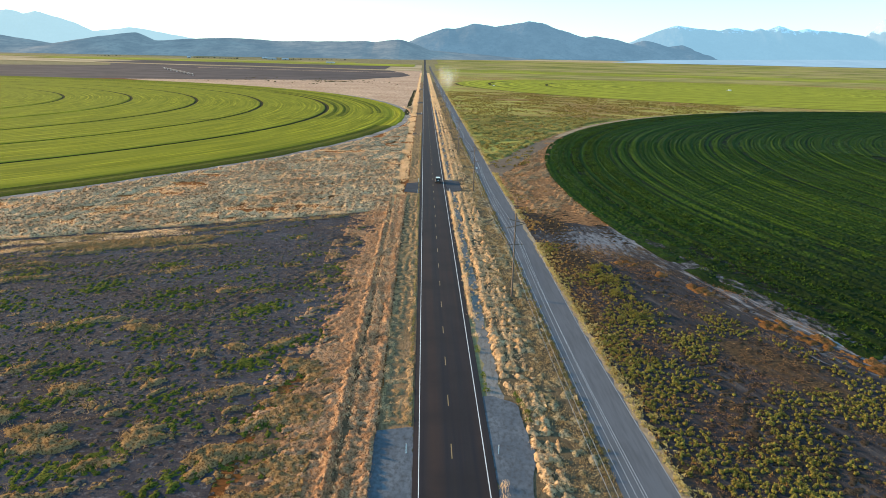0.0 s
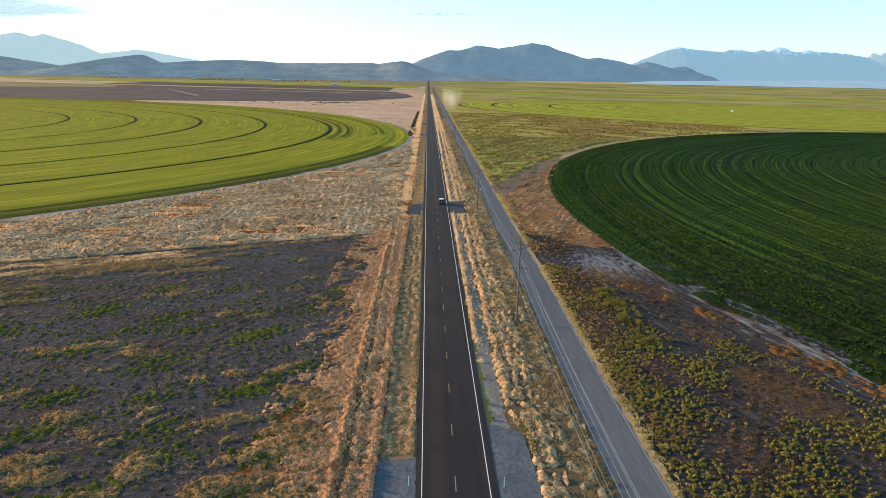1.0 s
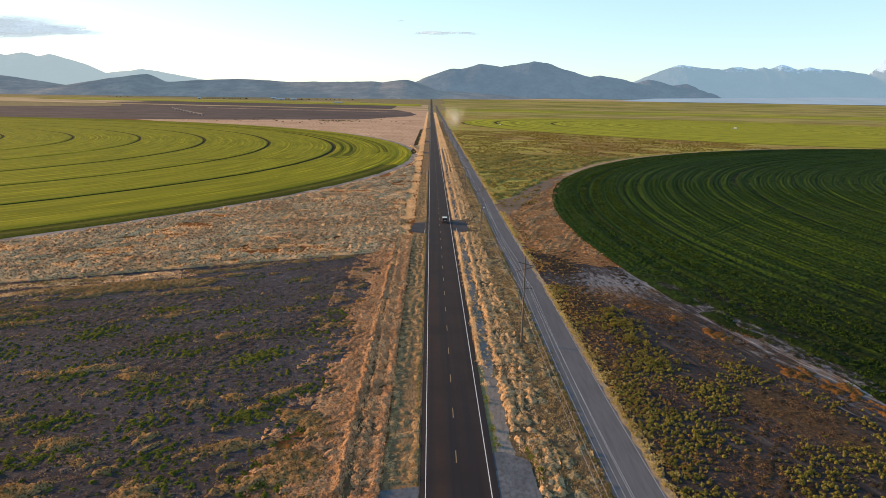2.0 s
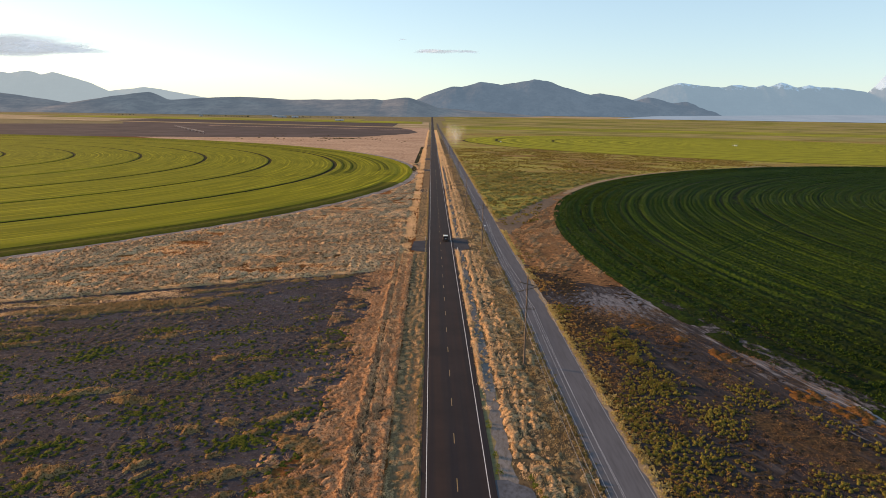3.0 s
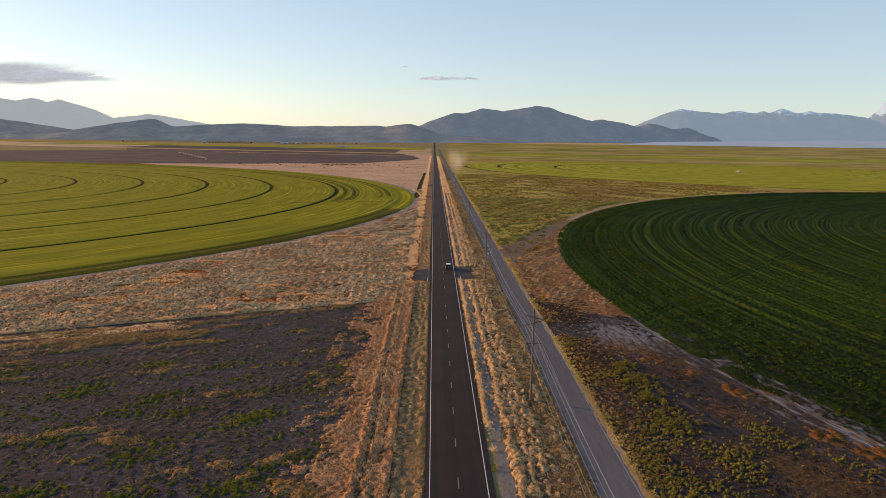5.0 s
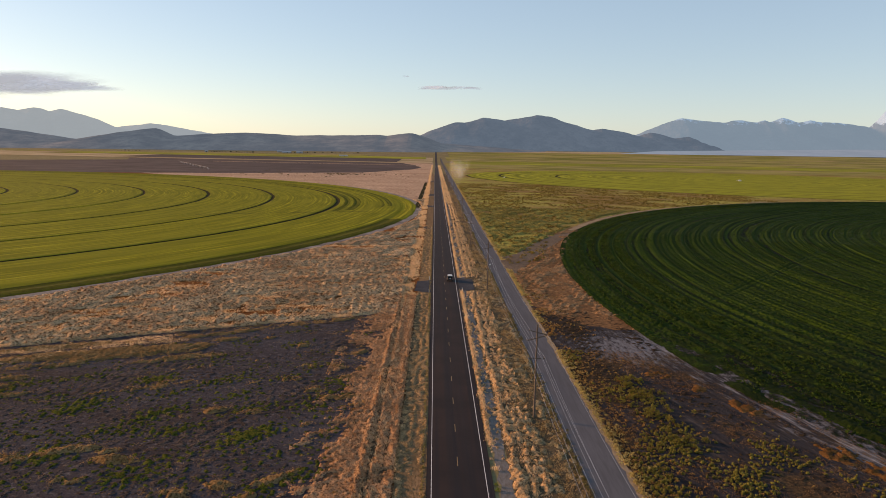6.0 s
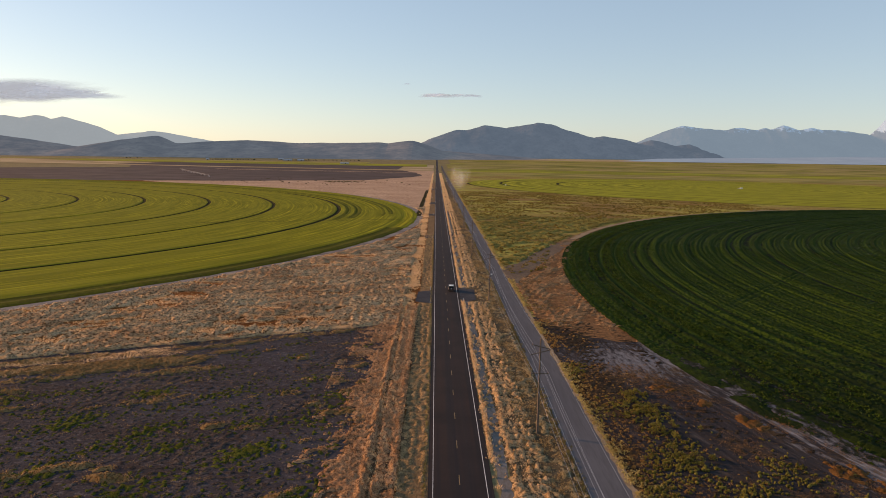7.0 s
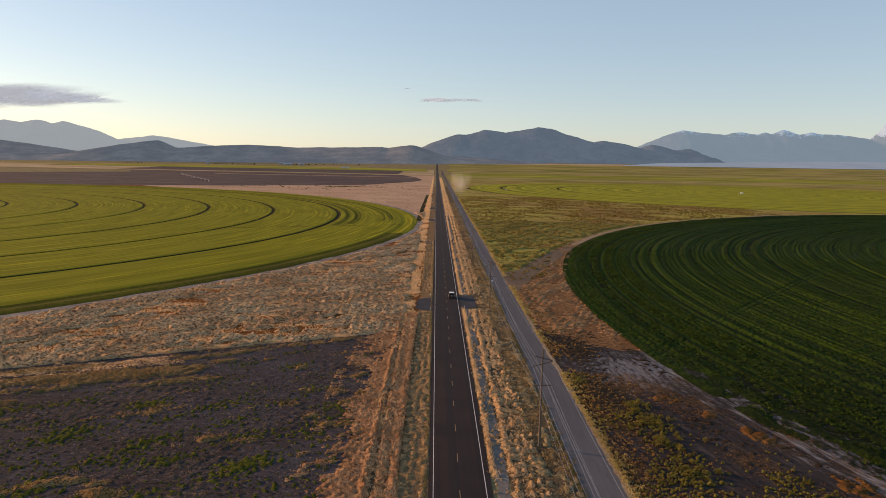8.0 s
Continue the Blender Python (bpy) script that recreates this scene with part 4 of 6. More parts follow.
thatch("roadside_grass", (-24, -8.4, 20, 222), (0.24, 0.26), band_cover, band_height, 0.24, 301, M_THATCH_BAND, "tall orange-tan dry grass with two wheel ruts", "grass")
p = scatter(15000, -23, -8.7, -20, 212)
p = p[soft(band_cover(p) - 0.1, 0.1)]
tri_object("grass_blades", fluffs(p, rng.uniform(0.35, 0.7, len(p)), rng.uniform(0.3, 0.55, len(p)), 13, 0.06, 0.6, 1.2, 1.1, 0.05), M_BLADE_BAND, "stuff", "loose orange-tan blades over the roadside grass", "grass")
p = np.concatenate([np.column_stack((rng.normal(cx, sd, n), rng.uniform(-20, 225, n))) for cx, sd, n in ((-13.1, 0.4, 1050), (-11.5, 0.45, 820), (-9.4, 0.5, 450))])
p[:, 0] -= 0.25 * field_noise(p * [0, 1], 9, 81)
p = p[soft(field_noise(p, 2.2, 82) + 0.45, 0.25)]
tri_object("grass_ridges", fluffs(p, rng.uniform(0.5, 0.9, len(p)), rng.uniform(0.3, 0.6, len(p)), 20, 0.055, 1.57, 1.2, 1.15, 0.05), M_BLADE_PALE, "stuff", "taller pale grass ridges beside the wheel ruts", "grass")
p = np.column_stack((rng.normal(-11.2, 1.3, 15000), rng.uniform(205, 900, 15000)))
p = p[(p[:, 0] < -8.7) & soft(field_noise(p, 5.0, 4) + 0.2, 0.3) & ~((p[:, 1] > 226) & (p[:, 1] < 248) & (p[:, 0] > -9.6))]
tri_object("roadside_grass", tufts(p, rng.uniform(0.25, 0.6, len(p)), rng.uniform(0.4, 0.8, len(p)), 9, 0.13), M_BLADE_PALE, "stuff", "pale dry grass along the verge", "grass")
M_THATCH_VERGE = thatch_material("verge_thatch", (0.152, 0.0946, 0.0439), (0.36, 0.223, 0.107), (0.575, 0.353, 0.184), 0.3, 0.3, 5.0)


def verge_cover(q):
    c = 0.6 * field_noise(q * [1, 0.5], 0.5, 391) + 0.5 * field_noise(q, 0.25, 392) + 0.4 * field_noise(q * [1, 0.4], 2.5, 393) - 0.05 + 0.4 * bell(q[:, 0], -4.9, 0.5)
    drive = ((q[:, 1] < 76.5) & (q[:, 1] > 48)) | ((q[:, 1] > 225) & (q[:, 1] < 249))
    return np.where(drive | (q[:, 0] > -4.4) | (q[:, 0] < -8.7), -1, c)


thatch("verge_grass", (-8.8, -4.3, 40, 420), (0.24, 0.34), verge_cover, 0.12, 0.22, 395, M_THATCH_VERGE, "short grey-green grass of the mown verge", "grass")
p = scatter(3500, -8.6, -4.5, 40, 400)
p = p[soft(verge_cover(p), 0.15)]
tri_object("verge_blades", fluffs(p, rng.uniform(0.1, 0.26, len(p)), rng.uniform(0.2, 0.45, len(p)), 9, 0.09, 1.57, 0.9, 1.5), leafy("verge_blade", (0.224, 0.164, 0.0751), (0.51, 0.368, 0.19), 0.35, 0.3), "stuff", "loose grey-green blades on the mown verge", "grass")
p = np.column_stack((rng.normal(-4.75, 0.12, 1500), rng.uniform(76, 420, 1500)))
tri_object("edge_grass", tufts(p, rng.uniform(0.15, 0.4, len(p)), rng.uniform(0.15, 0.35, len(p)), 8, 0.16), leafy("edge_blade", (0.177, 0.152, 0.055), (0.372, 0.288, 0.124), 0.4), "stuff", "thin grass line at the asphalt edge", "grass")

# beside the other lane
p = np.column_stack((rng.normal(5.0, 0.22, 5600), rng.uniform(-20, 900, 5600)))
p = p[(p[:, 1] > 104) & (field_noise(p, 5, 8) > -0.75) | (p[:, 1] < 64) & (p[:, 0] > 4.8)]
p = p[~((p[:, 1] > 229) & (p[:, 1] < 252))]
tri_object("straw_tufts", fluffs(p, rng.uniform(0.5, 0.95, len(p)), rng.uniform(0.3, 0.55, len(p)), 14, 0.07, 1.57, 1.2, 1.1), M_BLADE_PALE, "stuff", "pale straw tussocks lining the asphalt", "grass")
p = scatter(18500, 5.4, 11.2, -20, 900)
keep = np.abs(p[:, 0] - 6.3 - 0.45 * field_noise(p * [0, 1], 9, 51)) > 0.7 + 0.4 * field_noise(p * [0, 1], 6, 52)
keep &= ~((p[:, 1] < 84) & (p[:, 1] > 56) & (p[:, 0] < 8.9)) & ~((p[:, 1] > 229) & (p[:, 1] < 252) & (p[:, 0] < 9.4))
keep &= (p[:, 0] > 7.0) | (p[:, 1] > 108) | (p[:, 1] < 50)
p = p[keep & soft(field_noise(p * [1.0, 0.5], 1.3, 9) - 0.75, 0.2)]
rows = np.concatenate([np.column_stack((rng.normal(cx, sd, n), rng.uniform(-20, 620, n))) for cx, sd, n in ((7.7, 0.22, 3000), (9.6, 0.26, 3000), (8.7, 0.4, 500), (11.2, 0.4, 900))])
rows[:, 0] += 0.14 * field_noise(rows * [0, 1], 8, 83)
clear = ~((rows[:, 1] > 229) & (rows[:, 1] < 252)) & ~((rows[:, 1] > 58) & (rows[:, 1] < 86) & (rows[:, 0] < 9.0))
rows = rows[soft(field_noise(rows, 2.0, 84) + 0.45, 0.22) & clear]
p = np.concatenate((p, rows))


def row_cover(q):
    x = q[:, 0] - 0.14 * field_noise(q * [0, 1], 8, 83)
    c = 1.1 * bell(x, 8.0, 0.62) + 0.42 * bell(x, 9.7, 0.5) + 0.9 * bell(q[:, 0], 5.0, 0.4) * (q[:, 1] > 104) + 0.5 * bell(x, 11.2, 0.5)
    c += 0.3 * field_noise(q * [1, 0.5], 1.8, 84) + 0.6 * field_noise(q, 0.5, 85) + 0.45 * field_noise(q, 0.22, 87) - 0.55
    shut = ((q[:, 1] > 228) & (q[:, 1] < 253)) | ((q[:, 1] > 57) & (q[:, 1] < 86) & (q[:, 0] < 9.1)) | ((q[:, 1] < 108) & (q[:, 0] < 7.0))
    return np.where(shut, -1, c)


thatch("straw_tufts", (4.6, 12.4, 20, 420), (0.24, 0.3), row_cover, 0.3, 0.27, 311, M_THATCH_PALE, "pale straw tussocks in rows along the roadside ditch", "grass")
tri_object("straw_blades", fluffs(p, rng.uniform(0.35, 0.75, len(p)), rng.uniform(0.22, 0.45, len(p)), 15, 0.07, 1.57, 1.3, 1.05), M_BLADE_PALE, "stuff", "loose pale straw blades over the ditch tussocks", "grass")
M_THATCH_LOW = thatch_material("olive_tan_thatch", (0.109, 0.085, 0.0448), (0.272, 0.213, 0.117), (0.445, 0.342, 0.206), 0.3, 0.2, 4.0)


def low_cover(q):
    c = 0.7 * field_noise(q * [1, 0.6], 0.7, 341) + 0.5 * field_noise(q, 0.3, 342) + 0.4 * field_noise(q, 4.0, 343) - 0.42
    return np.where((q[:, 0] > 10.4) & (q[:, 0] < 16.7), c, -1)


thatch("low_grass", (10.2, 16.8, 20, 330), (0.26, 0.34), low_cover, 0.17, 0.24, 345, M_THATCH_LOW, "low tufted olive-tan grass under the power line", "grass")
p = np.concatenate((scatter(8500, 10.2, 16.6, 20, 320), scatter(5000, 10.2, 16.6, 320, 800)))
p = p[soft(field_noise(p * [1.0, 0.5], 1.8, 10) + 0.25, 0.25)]
tri_object("low_blades", fluffs(p, rng.uniform(0.15, 0.5, len(p)), rng.uniform(0.3, 0.65, len(p)), 10, 0.085, 1.57, 1.0, 1.3), leafy("low_olive_blade", (0.195, 0.132, 0.0563), (0.479, 0.332, 0.161), 0.38, 0.3), "stuff", "loose olive-brown blades under the power line", "grass")
p = np.column_stack((rng.normal(16.5, 0.35, 2600), rng.uniform(-20, 700, 2600)))
p = p[field_noise(p, 8, 12) > -0.5]
tri_object("track_weeds", leaf_balls(p, rng.uniform(0.2, 0.55, len(p)), rng.uniform(0.25, 0.5, len(p)), 14, 0.28), leafy("dull_weed_leaf", (0.0783, 0.074, 0.0261), (0.226, 0.183, 0.0696), 0.35), "stuff", "dull green weeds along the dirt road", "weeds")
p = np.column_stack((23.1 + rng.exponential(0.7, 5200), rng.uniform(-20, 900, 5200)))
p = p[(field_noise(p, 12, 13) > -0.6)]
tri_object("yellow_weeds", leaf_balls(p, rng.uniform(0.3, 0.8, len(p)), rng.uniform(0.3, 0.65, len(p)), 16, 0.25), leafy("yellow_weed_leaf", (0.261, 0.204, 0.0696), (0.522, 0.426, 0.183), 0.45), "stuff", "yellow weeds lining the dirt road", "weeds")
p = np.array([(4.85, 100), (4.9, 98.6), (5.0, 90), (5.05, 87), (5.1, 85.6), (8.8, 84), (9.3, 81), (9.6, 79.5), (9.0, 82.5), (9.5, 77.6)])
tri_object("green_weeds", leaf_balls(p, rng.uniform(0.6, 1.0, len(p)), rng.uniform(0.4, 0.7, len(p)), 60, 0.2), M_WEED, "stuff", "fresh green weeds at the gravel edge", "weeds")

# dry grassland beyond the bare soil
p = scatter(150000, -170, -9, 100, 400)
out = np.hypot(p[:, 0] - LEFT_C[0], p[:, 1] - LEFT_C[1]) > LEFT_R + 5.0
p = p[out & (p[:, 1] > boundary(p[:, 0]) - 1)]
p = p[soft(field_noise(p @ np.array([[0.97, -0.24], [0.24, 0.97]]) * [0.35, 1.5], 1.9, 14) + 0.25, 0.22) & ((p[:, 0] < -13.5) | (p[:, 1] < 210))]
p = (p[::3][:, None] + rng.normal(0, 1, (len(p[::3]), 3, 2)) * [1.0, 0.28]).reshape(-1, 2)
p[:, 1] += 0.25 * (p[:, 0] - np.round(p[:, 0]))
q = p[p[:, 1] < 330]
tri_object("dry_tussocks", fluffs(q, rng.uniform(0.3, 0.65, len(q)), rng.uniform(0.4, 0.8, len(q)), 6, 0.11, 0.45, 0.6, 1.6), M_BLADE_PALE, "stuff", "wind-bent dry tan tussocks", "grass")


def combed_grass(x0, x1, y0, y1, dx, dy, size, seed):
    """Matted dry grass in tufted, slightly combed mounds, with bare gaps between them."""
    def cover(q):
        edge = np.minimum(np.hypot(q[:, 0] - LEFT_C[0], q[:, 1] - LEFT_C[1]) - LEFT_R - 5.2, q[:, 1] - boundary(q[:, 0]) + 0.5)
        edge = np.minimum(edge, np.where(q[:, 1] > 205, -12.6 - q[:, 0], 9))
        t = q @ np.array([[0.898, -0.44], [0.44, 0.898]])
        c = 0.75 * field_noise(t * [0.22, 1.0], size * 2.6, seed + 5) + 0.5 * field_noise(t * [0.5, 1], size, seed + 3) + 0.25 * field_noise(t * [0.4, 1.0], 6.0, seed + 2) + 0.2
        return np.where(edge > 0, c, -1)
    thatch("combed_grass", (x0, x1, y0, y1), (dx, dy), cover, 0.44, size * 0.8, seed, M_MAT, "matted tan dry grass in wind-combed mounds", "grass", (0.42, 1.0), 0.455)


# deep strand colour is darkened in place of shade among the grass mounds
M_MAT = thatch_material("matted_straw", (0.19, 0.094, 0.042), (0.74, 0.445, 0.245), (0.95, 0.69, 0.42), 0.5, 0.06, 2.4, (0.6, 1.1, 1))
combed_grass(-165, -12, 118, 300, 0.42, 0.42, 0.36, 101)
combed_grass(-75, -12, 300, 640, 0.85, 0.85, 0.7, 111)
lines = []
for off, x0, x1, n in ((0.5, -110, -14, 900), (-7.5, -120, -62, 300), (-14, -125, -75, 260), (9, -120, -50, 300), (-10.5, -75, -58, 60)):
    x = rng.uniform(x0, x1, n)
    lines.append(np.column_stack((x, boundary(x) + off + rng.normal(0, 0.5 if off == 0.5 else 1.3, n) + (0 if off == 0.5 else 1.5) * np.sin(x / 15))))
p = np.concatenate(lines)
tri_object("straw_ridges", fluffs(p, rng.uniform(0.35, 0.75, len(p)), rng.uniform(0.5, 1.0, len(p)), 16, 0.08, 0.4, 0.4, 1.7), M_BLADE_PALE, "stuff", "long ridges of piled pale straw", "grass")

p = np.concatenate([np.column_stack((rng.normal(cx, 0.7, n), rng.uniform(600, 2000, n))) for cx, n in ((-11, 1600), (6.2, 1300), (9.2, 1600))])
tri_object("far_straw", fluffs(p, rng.uniform(0.4, 0.9, len(p)), rng.uniform(0.7, 1.4, len(p)), 9, 0.2, 1.57, 0.9, 1.6), M_BLADE_PALE, "stuff", "distant pale straw along both road edges", "grass")

p = np.concatenate((np.column_stack((rng.normal(-150, 22, 70), rng.normal(1200, 12, 70))), np.column_stack((rng.uniform(-330, -30, 60), rng.uniform(1080, 1330, 60)))))
p = p[np.hypot(p[:, 0] - LEFT_C[0], p[:, 1] - LEFT_C[1]) > LEFT_R + 4]
tri_object("dark_weeds", leaf_balls(p, rng.uniform(0.6, 1.3, len(p)), rng.uniform(1.0, 2.6, len(p)), 24, 0.3), leafy("dark_weed_leaf", (0.0435, 0.0391, 0.0174), (0.104, 0.087, 0.0391), 0.3), "stuff", "dark weedy clumps beyond the hay field", "weeds")

# scattered cover on the bare soil
p = scatter(52000, -120, -17, -15, 200)
p = p[(p[:, 1] < boundary(p[:, 0]) - 2)]
HEAPS = ((-56, 108, 17), (-47, 106, 8), (-75, 148, 7), (-80, 139, 6), (-39, 126, 4), (-30, 141, 4), (-24, 100, 5), (-20, 133, 5), (-22, 150, 4), (-49, 168, 6), (-19, 160, 4), (-35, 96, 4))


def clump_cover(q):
    """Tussocks on the bare soil: denser near the roadside band and ahead of it, and in some long heaps."""
    low = np.clip((90 - q[:, 1]) / 22, -0.9, 0.5) + np.clip((q[:, 0] + 26) / 12, -0.2, 0.7) * (q[:, 1] < 175)
    t = q @ np.array([[0.9, -0.43], [0.43, 0.9]])
    fray = 0.35 * field_noise(t * [0.8, 1.0], 0.7, 27) + 0.28 * field_noise(t, 0.26, 29)
    c = field_noise(t * [0.6, 1.2], 1.7, 15) + fray + low - 0.85
    along = np.column_stack((q[:, 0] * 0.898 + q[:, 1] * 0.44, q[:, 1] * 0.898 - q[:, 0] * 0.44))
    near = np.clip(1 - (boundary(q[:, 0]) - q[:, 1]) / 34, -1, 1) + np.clip((-52 - q[:, 0]) / 30, -1.2, 0.35)
    c = np.maximum(c, 0.9 * field_noise(along * [0.17, 1.0], 1.7, 25) + 0.8 * fray + near - 1.05)
    for cx, cy, ln in HEAPS:
        x = q[:, 0] - cx
        g = np.exp(-(x / (0.5 * ln)) ** 2 - ((q[:, 1] - cy - 0.22 * x - 0.9 * np.sin(x * 0.5 + cx)) / 1.3) ** 2)
        c = np.maximum(c, g * (1.1 + 1.5 * fray) - 0.42)
    return np.where((q[:, 1] < boundary(q[:, 0]) - 2) & (q[:, 0] < -15), c, -1)


M_CLUMP = thatch_material("brown_grass_thatch", (0.106, 0.0553, 0.0227), (0.26, 0.153, 0.0642), (0.373, 0.237, 0.112), 0.3, 0.15, 4.0)
thatch("dry_clumps", (-125, -15, 20, 200), (0.3, 0.32), clump_cover, 0.26, 0.24, 321, M_CLUMP, "clumps of dry tan grass on bare soil", "grass", (0.8, 1.0))
q = p[soft(clump_cover(p) - 0.1, 0.12)]
q = (q[:, None] + rng.normal(0, 0.35, (len(q), 2, 2)) * [1.3, 0.8]).reshape(-1, 2)
tri_object("clump_blades", fluffs(q, rng.uniform(0.3, 0.7, len(q)), rng.uniform(0.35, 0.7, len(q)), 10, 0.045, 0.3, 1.3, 1.25, 0.05), leafy("brown_grass_blade", (0.205, 0.122, 0.05), (0.45, 0.30, 0.14), 0.38, 0.2), "stuff", "loose blades of dry tan grass over the clumps", "grass")
def weed_cover(q):
    """Green weeds in patches of small rosettes."""
    t = q @ np.array([[0.9, -0.43], [0.43, 0.9]])
    c = 0.75 * field_noise(t * [0.6, 1.1], 2.2, 16) + np.clip((135 - q[:, 1]) / 60, -0.8, 0.2) - 1.0
    c += 0.85 * field_noise(q, 0.34, 31) + 0.7 * field_noise(q, 0.19, 32)
    return np.where((q[:, 1] < boundary(q[:, 0]) - 2) & (q[:, 0] < -18), c, -1)


def tuft_cover(q):
    """Low dull tufts strewn over the bare soil."""
    c = 0.8 * field_noise(q, 0.4, 33) + 0.6 * field_noise(q, 0.22, 34) + 0.35 * field_noise(q, 5.0, 35) - 0.55
    return np.where((q[:, 1] < boundary(q[:, 0]) - 1) & (q[:, 0] < -15), c, -1)


M_THATCH_WEED = thatch_material("green_weed_leaves", (0.025, 0.0323, 0.00734), (0.0748, 0.0877, 0.0147), (0.139, 0.148, 0.0261), 0.3, 0.3, 4.0)
thatch("green_weeds", (-120, -17, 30, 190), (0.3, 0.34), weed_cover, 0.13, 0.2, 331, M_THATCH_WEED, "small green weeds in patches on bare soil", "weeds")
M_THATCH_DULL = thatch_material("dull_brown_tufts", (0.0311, 0.0224, 0.0202), (0.0739, 0.0539, 0.0464), (0.133, 0.105, 0.0898), 0.2, 0.1, 4.0)
thatch("soil_tufts", (-120, -15, 40, 200), (0.36, 0.42), tuft_cover, 0.09, 0.24, 335, M_THATCH_DULL, "low dull brown tufts strewn over bare soil", "grass")
q = p[soft(weed_cover(p) - 0.1, 0.1)]
tri_object("weed_leaves", leaf_balls(q, rng.uniform(0.12, 0.28, len(q)), rng.uniform(0.18, 0.4, len(q)), 7, 0.24), M_WEED, "stuff", "outer leaves of the small green weeds", "weeds")

# scrub beside the dirt road
p = np.column_stack((23.6 + rng.exponential(5.0, 5000), rng.uniform(-20, 300, 5000)))
p = p[(p[:, 0] < 23.6 + 14 + np.clip(150 - p[:, 1], 0, 60) * 0.25) & soft(field_noise(p, 5, 71) - np.clip((p[:, 1] - 200) / 60, -0.3, 0.8) - 0.1, 0.3)]
tri_object("verge_weeds", leaf_balls(p, rng.uniform(0.15, 0.5, len(p)), rng.uniform(0.2, 0.5, len(p)), 16, 0.26), leafy("olive_weed_leaf", (0.168, 0.088, 0.0288), (0.408, 0.252, 0.0822), 0.4), "stuff", "low olive weeds spreading from the dirt road", "weeds")
p = scatter(19000, 24.5, 78, 30, 165)
edge = 24 + (165 - p[:, 1]) * 0.40 + 5 + rng.normal(0, 3.0, len(p))
q = p[(p[:, 0] < edge) & soft(field_noise(p, 4.0, 17) + np.clip((112 - p[:, 1]) / 40, -0.6, 0.5) - np.clip((p[:, 0] - 46) / 30, 0, 0.4) - 0.52, 0.18)]
strip_y = rng.uniform(111, 150, 460)
belt = np.column_stack((33.8 + (132 - strip_y) * 0.07 + rng.normal(0, 1.9, 460), strip_y))
belt = belt[soft(field_noise(belt, 2.6, 86) + 0.35, 0.2) & (belt[:, 0] > 28.5)]
shrub_at = belt[:70]
q = np.concatenate((belt[70:], q))
high, wide = rng.uniform(0.28, 0.62, len(q)), rng.uniform(0.22, 0.5, len(q))
indexed("scrub", *domes(q, high * 0.66, wide * 0.62, 0.0, 6), M_SHRUB, "dense yellow-green scrub bushes", "scrub")
tri_object("scrub_leaves", leaf_balls(q, high, wide, 24, 0.2), M_SHRUB, "stuff", "outer leaves of the yellow-green bushes", "scrub")
q = p[soft(field_noise(p, 5.0, 18) - 0.25, 0.3)]
tri_object("scrub_grass", fluffs(q, rng.uniform(0.08, 0.28, len(q)), rng.uniform(0.2, 0.5, len(q)), 12, 0.09, 1.9, 0.9, 1.3), M_BLADE_RUST, "stuff", "thin rusty grass between the bushes", "grass")


def mat_cover(q):
    """Orange grass mats near the crop's edge."""
    c = np.full(len(q), -1.0)
    ragged = 0.9 * field_noise(q, 0.7, 371) + 0.6 * field_noise(q, 0.3, 372)
    for cx, cy, w, d in ((50.2, 130.5, 2.2, 3.6), (56.0, 111.5, 2.4, 4.0), (59.5, 104.5, 2.4, 4.4), (45.0, 140.5, 1.8, 2.4), (40.5, 148.0, 2.2, 2.6), (62.5, 96.0, 2.6, 4.0)):
        x, y = q[:, 0] - cx, q[:, 1] - cy
        c = np.maximum(c, np.exp(-((x * 0.95 + y * 0.3) / w) ** 2 - ((y * 0.95 - x * 0.3) / d) ** 2) * (1.0 + ragged) - 0.5)
    return c


def litter_cover(q):
    """Thin brown grass litter between the bushes."""
    rad = np.hypot(q[:, 0] - RIGHT_C[0], q[:, 1] - RIGHT_C[1])
    c = 0.7 * field_noise(q, 0.45, 381) + 0.5 * field_noise(q, 0.25, 382) + 0.6 * field_noise(np.column_stack((rad, q[:, 1] * 0.3)), 3.0, 383) - 0.72 + 0.6 * ((q[:, 0] < 38) & (q[:, 1] > 145))
    c -= 0.9 * np.exp(-((q[:, 0] - 40) / 9) ** 2 - ((q[:, 1] - 166) / 15) ** 2)
    return np.where((rad > RIGHT_R + 4) & (q[:, 0] > 23.8), c, -1)


M_THATCH_MAT = thatch_material("rust_mat_thatch", (0.0848, 0.0352, 0.0111), (0.182, 0.0818, 0.0262), (0.26, 0.129, 0.0478), 0.3, 0.2, 4.0)
thatch("rust_mats", (36, 70, 84, 156), (0.28, 0.32), mat_cover, 0.16, 0.25, 375, M_THATCH_MAT, "rusty orange grass mats near the crop edge", "grass")
M_THATCH_LITTER = thatch_material("brown_litter_thatch", (0.0193, 0.0126, 0.0086), (0.0536, 0.0351, 0.0226), (0.09, 0.0633, 0.0404), 0.25, 0.12, 4.0)
thatch("grass_litter", (23.6, 78, 40, 204), (0.34, 0.4), litter_cover, 0.1, 0.24, 385, M_THATCH_LITTER, "thin brown grass litter between the bushes", "grass")
q = scatter(5200, 44, 90, 62, 150)
rad = np.hypot(q[:, 0] - 551, q[:, 1] - 234)
q = q[(rad > 509) & soft(field_noise(np.column_stack((rad, q[:, 1] * 0.3)), 2.6, 19) - 0.25, 0.2)]
